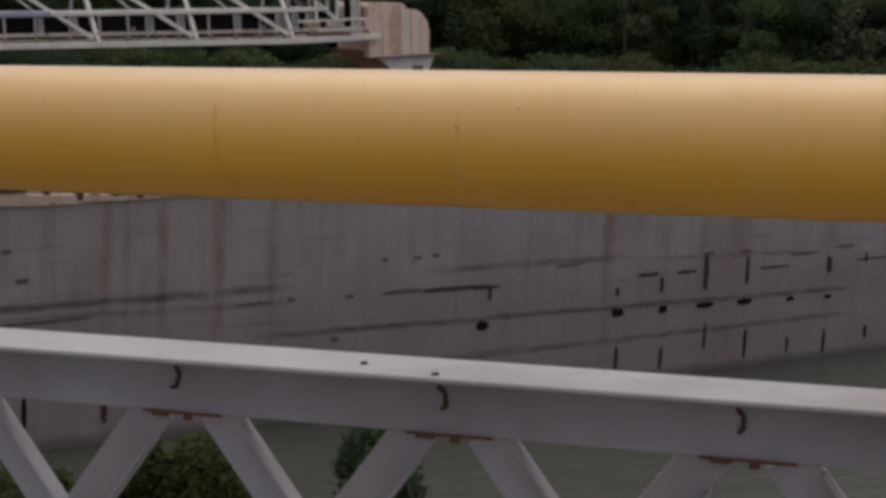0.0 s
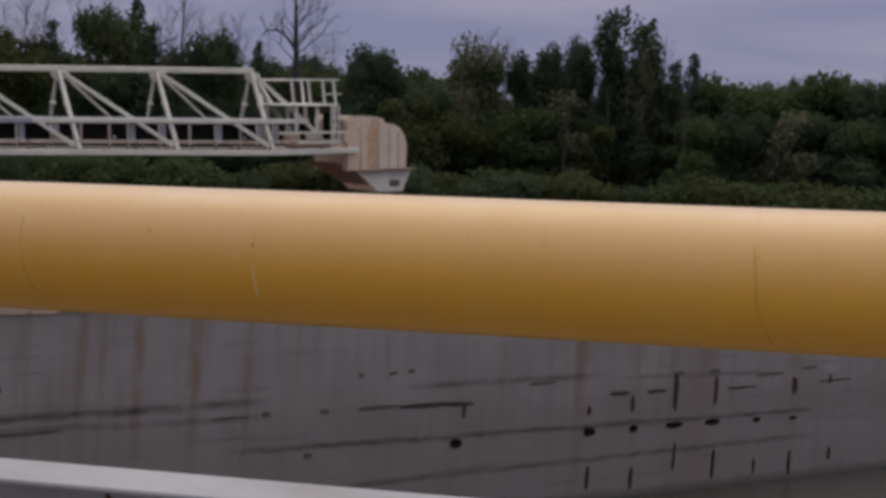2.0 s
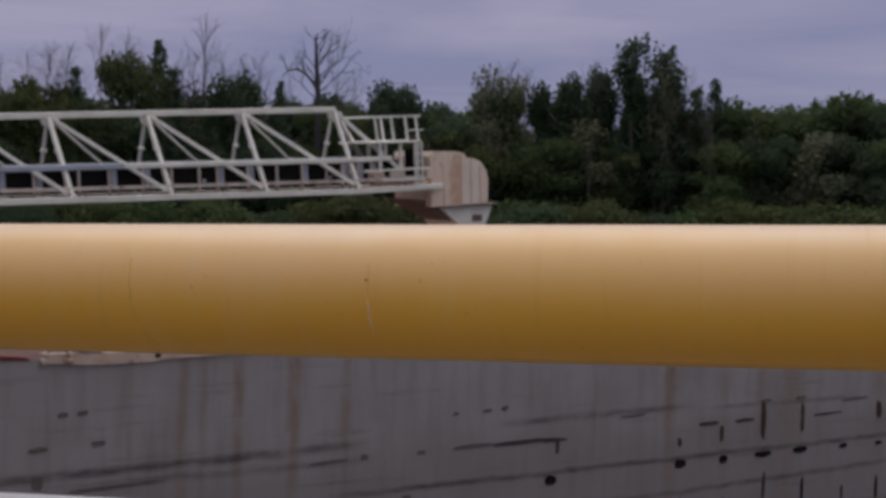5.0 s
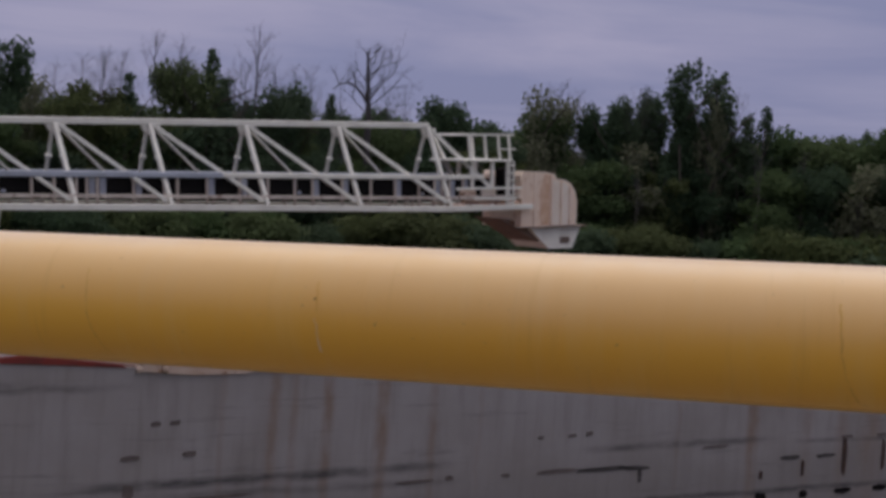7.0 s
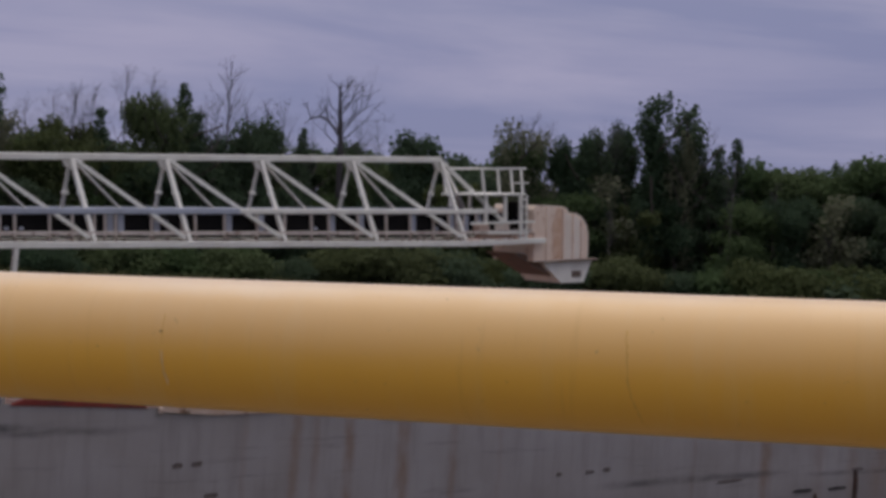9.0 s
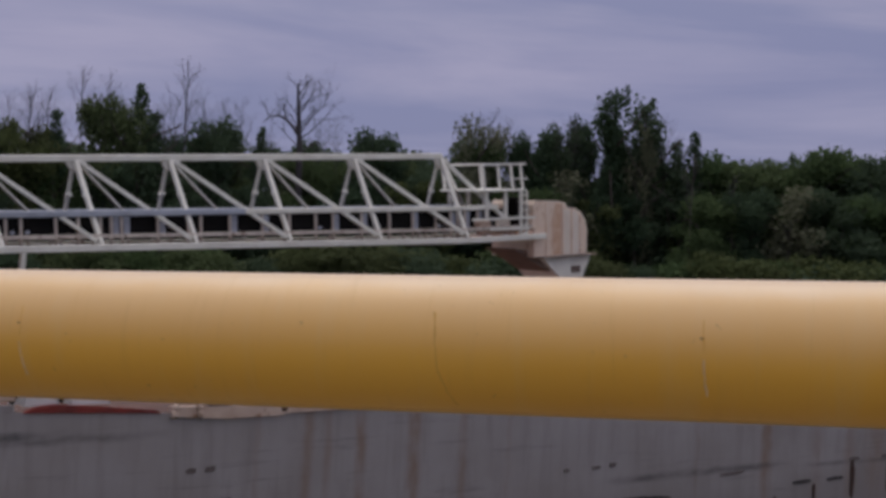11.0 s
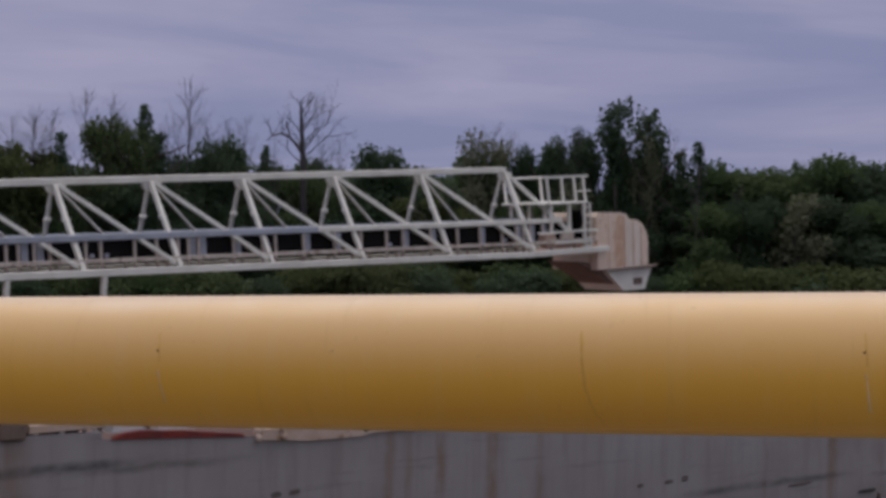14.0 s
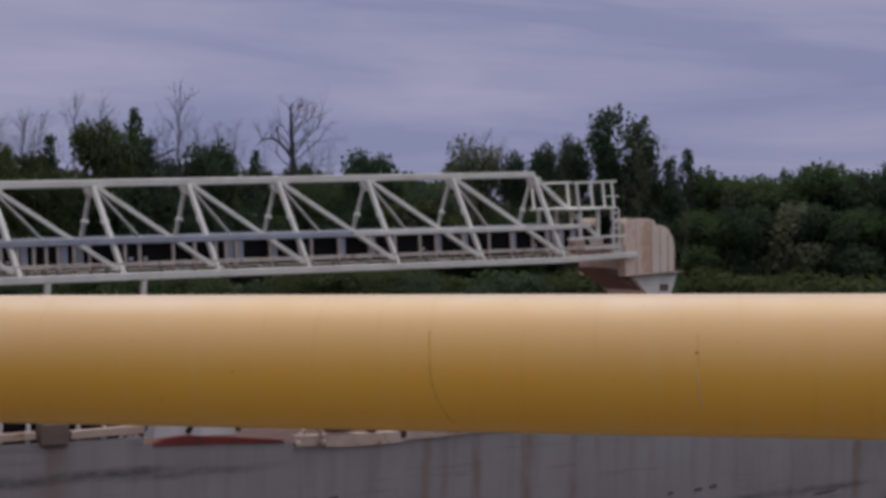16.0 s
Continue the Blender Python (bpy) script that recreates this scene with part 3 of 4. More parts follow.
    prism(bm, [(19.5, DECK - 0.16), (21.2, DECK - 0.28), (23.0, DECK - 0.25), (23.3, DECK - 0.18), (24.9, DECK - 0.16), (26.2, DECK - 0.08), (26.5, DECK - 0.02), (25.4, DECK + 0.03), (23.2, DECK + 0.06), (21.5, DECK + 0.08), (19.5, DECK + 0.12)], HY - 0.08, HY + 0.28)
    part("deck_curb", bm, M_PINK, t, "faded pink deck-edge curb with rust")
    random.seed(11)
    for x, w, h, z in ((23.15, 0.26, 0.30, -0.02), (22.1, 0.18, 0.2, 0.20), (21.0, 0.9, 0.16, 0.26), (24.4, 0.5, 0.16, 0.10), (25.2, 0.34, 0.26, -0.02),
                       (26.0, 0.5, 0.14, 0.08), (27.0, 0.9, 0.13, 0.02), (23.7, 0.3, 0.16, 0.22), (29.2, 0.5, 0.10, 0.02)):
        bm = B()
        box(bm, (x, HY + 0.12, DECK + sheer(x) + h / 2 + z), (w, 0.44, h), bevel=0.05)
        part("roller_chock", bm, M_RUST, t, "rusty mooring chock")
    bm = B()
    for i in range(10):
        a0, a1 = radians(180 - i * 20), radians(180 - (i + 1) * 20)
        if i < 9:
            tube(bm, (19.9 + 0.42 * math.cos(a0), HY - 0.12, DECK + sheer(19.9) - 0.12 + 0.62 * math.sin(a0)), (19.9 + 0.42 * math.cos(a1), HY - 0.12, DECK + sheer(19.9) - 0.12 + 0.62 * math.sin(a1)), 0.085, n=8)
    part("fairlead", bm, M_PINK, t, "faded pink mooring fairlead loop")
    bm = B()
    prism(bm, [(15.1, DECK + 0.10), (17.2, DECK + 0.03), (19.1, DECK - 0.05), (19.0, DECK + 0.04), (17.3, DECK + 0.21), (16.0, DECK + 0.30), (15.5, DECK + 0.26)], HY - 0.05, HY + 0.15)
    part("red_fender_plate", bm, M_RED, t, "long red-painted plate on the deck edge")
    for x, w in ((15.7, 1.0), (17.1, 1.15)):
        bm = B()
        prism(bm, [(x - w / 2, DECK + 0.15 + 0.10), (x + w / 2, DECK + 0.15 + 0.10), (x + w / 2 - 0.12, DECK + 0.15 + 0.85), (x - w / 2 + 0.15, DECK + 0.15 + 0.85)], HY + 0.16, HY + 1.1)
        part("deck_locker", bm, M_CLEAN, t, "white deck locker")
    for x in (15.0, 16.35, 17.85):
        bm = B()
        beam(bm, (x - 0.18, HY + 0.1, DECK + 0.15 + 0.2), (x + 0.2, HY + 0.1, DECK + 0.15 + 0.9), 0.1)
        part("dark_stay", bm, M_DARK, t)
    bm = B()
    beam(bm, (8.2, HY + 0.1, DECK + 0.15 + 0.26), (12.0, HY + 0.1, DECK + 0.15 + 0.36), 0.18, 0.2, 0.02)
    part("bulwark_rail", bm, M_PINK, t)
    bm = B()
    beam(bm, (12.9, HY + 0.1, DECK + 0.15 + 0.32), (14.9, HY + 0.1, DECK + 0.15 + 0.38), 0.2, 0.22, 0.02)
    part("bulwark_rail", bm, M_PINK, t)
    bm = B()
    box(bm, (11.4, HY + 0.14, DECK + 0.15 + 0.07), (7.0, 0.2, 0.18), bevel=0.02)
    part("rail_foot_plate", bm, M_HULL, t)
    bm = B()
    box(bm, (12.45, HY + 0.1, DECK + 0.15 + 0.38), (0.7, 0.5, 0.6), bevel=0.06)
    part("bitt", bm, M_BROWN, t, "dark mooring bitt")
    bm = B()
    beam(bm, (7.0, HY + 0.3, DECK + 0.15 + 0.75), (14.6, HY + 0.3, DECK + 0.15 + 0.83), 0.09, 0.14)
    part("upper_rail", bm, M_CLEAN, t)
    for i, x in enumerate((10.0, 10.6, 11.2, 11.9, 13.2, 13.9, 14.5)):
        bm = B()
        beam(bm, (x, HY + 0.3, DECK + 0.07), (x, HY + 0.3, DECK + 0.15 + 0.9), 0.09 if i > 1 else 0.22)
        part("stanchion", bm, M_ORANGE if i < 2 else M_CLEAN, t)
    bm = B()
    box(bm, (12.0, HY + 1.4, DECK + 0.15 + 0.4), (5.5, 0.5, 0.85), bevel=0.05)
    part("hatch_coaming", bm, M_DARK, t)


build_ship()


# ---- the unloading boom lying over the deck ----
def build_boom():
    bz, inc, yaw = 13.515, 0.0774, 4.1
    t = thing("unloading_boom", Matrix.Translation((31.95, 59.20, bz)) @ pose(0, 0, 0, 0, -math.degrees(inc), yaw),
              "cream-white steel truss conveyor boom with a pink discharge hood", "boom")
    N, H, W = 14, 3.14, 1.32
    # the panels grow shorter and shallower towards the heel
    JOINTS = [0.0, -3.93, -7.62, -11.1, -14.25, -17.26]
    while len(JOINTS) <= N:
        JOINTS.append(JOINTS[-1] - max(2.5, 0.975 * (JOINTS[-2] - JOINTS[-1])))
    xl = JOINTS[N]

    def depth(x):
        return 0.955 + 0.009 * max(-24.0, min(0.0, x))

    def drop(x, z):
        """The height of a line that lies z over the lower chord at the head."""
        return H - (H - z) * depth(x)

    def place(x, sx=1.0):
        return Matrix.Translation((x, 0, H * (1 - depth(x)))) @ Matrix.Diagonal((sx, 1, depth(x), 1))

    def run(name, x0, x1, y, z, w, h, mat, bevel=0.0):
        """A long member of one piece that follows the taper."""
        bm = B()
        last = None
        c = bevel or 0.01
        shape = [(-w / 2 + c, -h / 2), (w / 2 - c, -h / 2), (w / 2, -h / 2 + c), (w / 2, h / 2 - c), (w / 2 - c, h / 2), (-w / 2 + c, h / 2), (-w / 2, h / 2 - c), (-w / 2, -h / 2 + c)]
        for a in [x1] + [j for j in JOINTS if x0 < j < x1] + [x0]:
            ring = [bm.verts.new((a, y + dy, drop(a, z) + dz)) for dy, dz in shape]
            if last:
                for k in range(8):
                    bm.faces.new((last[k], last[(k + 1) % 8], ring[(k + 1) % 8], ring[k]))
            else:
                bm.faces.new(ring)
            last = ring
        bm.faces.new(last[::-1])
        bmesh.ops.recalc_face_normals(bm, faces=bm.faces)
        return part(name, bm, mat, t)

    bm = B()
    beam(bm, (xl, 0, H), (0.05, 0, H), 0.21, 0.21, 0.02)
    part("top_chord", bm, M_BOOM, t)
    for y in (-W, W):
        run("bottom_chord", xl, 4.0, y, 0.0, 0.19, 0.20, M_BOOM, 0.02)
        run("lower_rail", xl, 3.4, y * 0.92, 0.40, 0.10, 0.12, M_GRUBBY, 0.01)
        run("gallery_beam", xl, -9.0, y * 0.74, 1.19, 0.11, 0.18, M_BOOM_GREY, 0.02)
        run("gallery_beam", -9.004, 1.9, y * 0.74, 1.19, 0.11, 0.17, M_BOOM_GREY if y > 0 else M_BOOM, 0.02)
    ref = {}

    def once(key, build, name, mat, m):
        if key in ref:
            share(name, ref[key], t, m)
        else:
            ref[key] = part(name, build(), mat, t)
            ref[key].matrix_local = m

    for i in range(N + 1):
        x = JOINTS[i]
        wide = (JOINTS[i - 1] - x) / 3.6 if i else 1.0
        for y in (-W, W):
            s = 1 if y > 0 else -1
            once(("post", s), lambda: beam(B(), (0, 0.06 * s, H - 0.1), (0.12, y, 0.1), 0.135 if s < 0 else 0.10, 0.135 if s < 0 else 0.10, 0.012), "post", M_BOOM, place(x))
            once(("collar", s), lambda: box(B(), (0.05, y * 0.42, H * 0.58), (0.20, 0.19, 0.17), bevel=0.045), "post_collar", M_BOOM, place(x))
            if i:
                once(("diag", s), lambda: beam(B(), (0.1, 0.08 * s, H - 0.12), (3.55, y, 0.14), 0.15 if s < 0 else 0.09, 0.15 if s < 0 else 0.09, 0.015), "diagonal", M_BOOM, place(x, wide))
        once("gusset", lambda: prism(B(), [(-0.28, H - 0.1), (0.38, H - 0.1), (0.30, H - 0.36), (-0.02, H - 0.48), (-0.2, H - 0.34)], -0.05, 0.05), "gusset", M_BOOM, place(x))
        once("cross", lambda: beam(B(), (0.12, -W, -0.02), (0.12, W, -0.02), 0.16, 0.16), "cross_beam", M_BOOM, place(x))
    for y in (-W, W):
        bm = B()
        beam(bm, (0.08, 0.05, H - 0.05), (2.35, y * 0.8, 0.75), 0.15, 0.15, 0.01)
        part("diagonal", bm, M_BOOM, t)
    # conveyor: belt, stands and skirts
    run("conveyor_belt", xl, 2.6, 0, 0.77, 1.5, 0.62, M_RUBBER)
    run("return_belt", xl, 2.6, 0, 0.28, 0.9, 0.06, M_RUBBER)
    random.seed(3)
    x, k = xl + 0.5, 0
    while x < 1.2:
        for y in (-0.9, 0.9):
            once(("stand", y > 0), lambda: beam(B(), (0, y, 0.0), (0, y, 1.1), 0.07), "belt_stand", M_GRUBBY, place(x))
        if random.random() < 0.35:
            once("skirt", lambda: box(B(), (0.22, -0.80, 0.74), (0.2, 0.04, 0.62), bevel=0.01), "skirt_plate", M_BOOM_GREY, place(x))
        if random.random() < 0.5:
            once("idler", lambda: tube(B(), (0.25, -0.8, 0.55), (0.25, 0.8, 0.55), 0.07), "idler_roller", M_BOOM_GREY, place(x))
        x += (0.45, 0.62, 1.05, 0.7, 0.34, 1.2)[random.randrange(6)]
        k += 1
    # head platform with its handrail
    def bars(name, segs, w, mat=M_BOOM, label=""):
        bm = B()
        for p, q in segs:
            beam(bm, p, q, w)
        return part(name, bm, mat, t, label)

    bm = B()
    box(bm, (2.1, 0, 1.88), (2.2, 2.3, 0.08), bevel=0.01)
    plat = part("head_platform", bm, M_BOOM, t)

    def rail(name, p, q, w):
        bm = B()
        beam(bm, p, q, w)
        part(name, bm, M_BOOM, plat)

    for y in (-1.1, 1.1):
        rail("handrail", (0.95, y, 2.82), (3.22, y, 2.84), 0.085)
        if y < 0:
            rail("mid_rail", (2.6, y, 2.30), (3.35, y, 2.30), 0.055)
        for xx in (1.2, 1.95, 2.6, 3.1) if y < 0 else (1.2, 3.1):
            rail("rail_post", (xx, y, 1.86), (xx - 0.12, y, 2.82), 0.075)
    for xx in (1.35, 2.3, 3.1):
        for y in (-1.0, 1.0):
            bars("platform_leg", [((xx, y, 0.1), (xx, y, 1.86))], 0.11)
    bars("lower_handrail", [((0.4, -1.3, 0.86), (3.5, -1.3, 0.86))], 0.09)
    bars("lower_handrail", [((1.2, -1.3, 0.50), (3.2, -1.3, 0.46))], 0.10)
    bars("ladder", [((2.75, -1.32, 0.1), (2.75, -1.32, 1.86)), ((3.08, -1.32, 0.1), (3.08, -1.32, 1.86))] +
         [((2.75, -1.32, 0.3 + 0.28 * i), (3.08, -1.32, 0.3 + 0.28 * i)) for i in range(6)], 0.06)
    bm = B()
    box(bm, (3.3, -0.5, 1.05), (0.42, 0.7, 1.1), bevel=0.08)
    part("drive_guard", bm, M_DARK, t)
    bm = B()
    box(bm, (1.7, -0.95, 0.42), (1.5, 0.3, 0.26), bevel=0.06)
    box(bm, (2.7, -0.95, 0.36), (0.5, 0.36, 0.34), bevel=0.06)
    part("drive_motor", bm, M_PINK, t, "pinkish drive motor casing")
    for nm, c, sz, mat, lb in (("gearbox", (1.15, -1.0, 0.62), (0.55, 0.4, 0.34), M_PINK, "pinkish gearbox casing"),
                               ("belt_guard", (2.05, -1.12, 0.72), (0.7, 0.12, 0.30), M_HOOD_PALE, "pale pink belt guard"),
                               ("junction_box", (2.75, -1.2, 1.28), (0.26, 0.2, 0.36), M_DARK, "dark junction box"),
                               ("scraper_arm", (3.05, -1.15, 0.30), (0.9, 0.2, 0.16), M_STAIN, "rust-stained scraper arm"),
                               ("bearing_block", (3.52, -1.1, 0.62), (0.3, 0.3, 0.42), M_HOOD, "pinkish bearing block"),
                               ("cover_plate", (0.45, -1.2, 0.22), (0.9, 0.08, 0.22), M_PINK, "faded pink cover plate")):
        part(nm, box(B(), c, sz, bevel=0.05), mat, t, lb)
    # hood: rounded plate box with ribs
    prof = [(3.62, -0.45), (6.30, -0.45), (6.46, -0.38), (6.50, 0.48), (6.40, 0.86), (6.14, 1.18), (5.86, 1.32), (5.42, 1.37), (5.30, 1.55), (4.9, 1.63), (3.72, 1.68), (3.62, 1.5)]
    hood = part("discharge_hood", prism(B(), prof, -1.15, 1.15), M_HOOD, t, "rust-stained pinkish discharge hood")
    hood.matrix_local = pose(0, 0, -0.20)
    for xx, ztop in ((5.12, 1.52), (5.62, 1.30), (6.08, 1.08), (4.25, 1.6)):
        bm = B()
        box(bm, (xx, -1.17, (ztop - 0.42) / 2), (0.08, 0.09, ztop + 0.42), bevel=0.012)
        part("hood_rib", bm, M_HOOD, hood)
    for pts in ([(5.70, -0.42), (6.02, -0.42), (6.02, 1.1), (5.70, 1.26)], [(5.18, -0.42), (5.57, -0.42), (5.57, 1.28), (5.18, 1.33)]):
        part("hood_panel", prism(B(), pts, -1.165, -1.152), M_HOOD_PALE, hood, "pale panel of the hood")
    for pts in ([(4.62, -0.40), (5.06, -0.40), (5.06, 1.50), (4.80, 1.55), (4.55, 0.9)], ):
        part("rust_patch", prism(B(), pts, -1.160, -1.152), M_STAIN, hood, "orange rust stain on the hood")
    bm = B()
    prism(bm, [(2.9, -0.10), (3.3, -0.14), (4.6, -0.5), (5.3, -1.1), (4.7, -1.05)], -0.8, 0.8)
    part("chute", bm, M_BROWN, t, "brown rusted sloping chute").matrix_local = pose(0, 0, -0.20)
    hopper = part("hopper", prism(B(), [(4.2, -0.50), (6.85, -0.50), (6.5, -1.15), (6.40, -1.36), (5.2, -1.34)], -1.0, 1.0), M_BOOM, t, "cream discharge hopper")
    hopper.matrix_local = pose(0, 0, -0.20)
    bm = B()
    box(bm, (5.5, 0, -0.475), (2.9, 2.5, 0.05), bevel=0.012)
    part("hopper_ledge", bm, M_BROWN, hopper)
    bm = B()
    box(bm, (6.0, -1.01, -1.02), (0.5, 0.05, 0.26), bevel=0.02)
    part("hopper_flap", bm, M_BROWN, hopper)
    # stands that carry it on the deck
    for xx, legs, w in ((-16.7, (-W,), 0.15), (-19.5, (-W,), 0.15), (-36.0, (-W, W), 0.26)):
        zl = xx * math.sin(inc)
        foot = drop(xx, -0.05)
        bm = B()
        for y in legs:
            beam(bm, (xx + 0.18, y, foot), (xx - 0.35, y, DECK - 0.4 - bz - zl), w, w, 0.02)
        if len(legs) > 1:
            beam(bm, (xx, -W, foot - 0.4), (xx, W, foot - 0.4), 0.16)
        part("boom_stand", bm, M_BOOM, t)


build_boom()


# ---- trees on the far bank ----
def leaf_cloud(rng, blobs, count, size):
    """Leaf clumps scattered over blobs (x, y, z, rx, ry, rz), as bent quads."""
    blobs = np.array(blobs, float)
    vol = (blobs[:, 3] * blobs[:, 4] + blobs[:, 5] * blobs[:, 3])
    pick = rng.choice(len(blobs), count, p=vol / vol.sum())
    d = rng.normal(size=(count, 3))
    d /= np.linalg.norm(d, axis=1)[:, None]
    r = rng.random(count) ** 0.45 * (0.86 + 0.3 * rng.random(count))
    c = blobs[pick, :3] + d * blobs[pick, 3:] * r[:, None]
    s = size * (0.5 + 0.9 * rng.random(count))
    a = d + rng.normal(size=(count, 3)) * 0.7
    a /= np.linalg.norm(a, axis=1)[:, None]
    u = np.cross(a, rng.normal(size=(count, 3)))
    u /= np.linalg.norm(u, axis=1)[:, None]
    v = np.cross(a, u)
    k = 0.6 + 0.5 * rng.random((count, 1))
    p = np.stack([c - u * s[:, None], c + v * s[:, None] * k * 0.7 + a * s[:, None] * 0.25, c + u * s[:, None], c - v * s[:, None] * k + a * s[:, None] * 0.1], 1)
    return p.reshape(-1, 3)


def cloud_mesh(name, p, mat):
    me = bpy.data.meshes.new(name)
    n = len(p) // 4
    i = np.arange(n) * 4
    faces = np.stack([i, i + 1, i + 2, i + 3], 1)
    me.from_pydata(p.tolist(), [], faces.tolist())
    me.materials.append(mat)
    return me


def limb(bm, p, d, length, r, rng, depth, spread=0.6, n=6):
    """A branch of bent pieces that forks on."""
    pieces = 3
    for i in range(pieces):
        q = p + d * (length / pieces)
        tube(bm, p, q, r * (1 - 0.2 * i), r * (1 - 0.2 * (i + 1)), n=n, caps=False)
        p = q
        d = (d + Vector(rng.normal(size=3)) * 0.13 + Vector((0, 0, 0.06))).normalized()
        if depth > 0 and i > 0:
            for _ in range(1 if i < 2 else 2):
                dd = (d + Vector(rng.normal(size=3)) * spread).normalized()
                limb(bm, p, dd, length * (0.5 + 0.25 * rng.random()), r * 0.48, rng, depth - 1, spread, max(4, n - 1))


def trunk_mesh(name, h, r, rng, mat, limbs=5, depth=0):
    bm = B()
    limb(bm, Vector((0, 0, -0.3)), Vector((0, 0, 1)), h, r, rng, 0, n=8)
    for i in range(limbs):
        z = h * (0.35 + 0.5 * i / max(1, limbs))
        a = rng.random() * 6.28
        limb(bm, Vector((0, 0, z)), Vector((math.cos(a), math.sin(a), 0.7)).normalized(), h * 0.32, r * 0.45, rng, depth, n=5)
    me = bpy.data.meshes.new(name)
    bm.to_mesh(me)
    bm.free()
    me.materials.append(mat)
    return me


def crown_blobs(kind, rng):
    """Crown shapes one unit tall above the ground, as blobs."""
    out = []
    if kind == "broad":
        for _ in range(15):
            a, z = rng.random() * 6.28, 0.26 + 0.62 * rng.random()
            rr = 0.27 * math.sin(min(3.0, (z - 0.1) * 3.3)) * rng.random() ** 0.5
            s = 0.09 + 0.07 * rng.random()
            out.append((rr * math.cos(a), rr * math.sin(a), z, s, s, s * 0.85))
        out.append((0, 0, 0.5, 0.2, 0.2, 0.25))
    elif kind == "poplar":
        for i in range(17):
            z = 0.22 + 0.72 * i / 16
            rr = 0.085 * math.sin(math.pi * (0.12 + 0.8 * (z - 0.1))) * rng.random() * 1.7
            a = rng.random() * 6.28
            s = 0.055 + 0.045 * rng.random() - 0.04 * (z > 0.85)
            out.append((rr * math.cos(a), rr * math.sin(a), z, s, s, s * 1.4))
    elif kind == "conifer":
        for i in range(14):
            z = 0.12 + 0.84 * i / 13
            rr = 0.17 * (1.02 - z)
            for _ in range(3):
                a = rng.random() * 6.28
                out.append((rr * math.cos(a), rr * math.sin(a), z, 0.03 + rr * 0.42, 0.03 + rr * 0.42, 0.05))
    else:
        for _ in range(10):
            a, rr = rng.random() * 6.28, 0.55 * rng.random() ** 0.5
            s = 0.22 + 0.16 * rng.random()
            out.append((rr * math.cos(a), rr * math.sin(a), 0.2 + 0.42 * rng.random(), s, s, s * 0.9))
    return out


RNG = np.random.default_rng(7)
CROWN, TRUNK = {}, {}
for kind, mats, count, size in (("broad", (M_LEAF, M_LEAF_DARK, M_LEAF_OLIVE, M_LEAF_PALE, M_LEAF, M_LEAF_DARK), 8200, 0.0142),
                                ("poplar", (M_LEAF_DARK, M_LEAF_DARK, M_LEAF_PALE), 4200, 0.0118), ("conifer", (M_LEAF_DARK, M_LEAF_DARK), 3800, 0.012),
                                ("shrub", (M_LEAF_OLIVE, M_LEAF_DARK, M_LEAF), 5200, 0.036)):
    CROWN[kind] = []
    for mt in mats:
        k = 0.42 if mt is M_LEAF_PALE else 1.0
        CROWN[kind].append(cloud_mesh("crown", leaf_cloud(RNG, crown_blobs(kind, RNG), int(count * k), size), mt))
    TRUNK[kind] = [trunk_mesh("trunk", {"shrub": 0.5}.get(kind, 0.9), {"shrub": 0.02}.get(kind, 0.017), RNG, M_BARK, {"shrub": 6}.get(kind, 6)) for _ in range(2)]

LABELS = {"broad": "leafy broadleaf tree on the far bank", "poplar": "tall narrow dark poplar on the far bank",
          "conifer": "dark pointed conifer on the far bank", "shrub": "dense green bush on the canal bank"}


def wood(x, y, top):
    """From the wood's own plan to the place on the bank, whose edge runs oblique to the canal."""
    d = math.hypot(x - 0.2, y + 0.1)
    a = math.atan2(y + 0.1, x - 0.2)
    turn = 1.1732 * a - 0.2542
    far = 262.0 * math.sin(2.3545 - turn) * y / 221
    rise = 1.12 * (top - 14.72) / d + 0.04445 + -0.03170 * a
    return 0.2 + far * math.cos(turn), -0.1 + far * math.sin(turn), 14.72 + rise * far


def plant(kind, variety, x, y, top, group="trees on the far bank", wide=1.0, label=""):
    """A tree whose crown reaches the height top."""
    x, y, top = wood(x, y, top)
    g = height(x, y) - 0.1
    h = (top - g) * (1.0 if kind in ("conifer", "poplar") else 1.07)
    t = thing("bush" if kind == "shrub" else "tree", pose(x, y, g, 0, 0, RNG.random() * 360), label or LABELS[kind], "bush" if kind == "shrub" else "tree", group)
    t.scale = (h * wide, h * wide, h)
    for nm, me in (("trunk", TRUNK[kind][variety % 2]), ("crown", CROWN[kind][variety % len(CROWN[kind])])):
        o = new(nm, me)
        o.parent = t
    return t


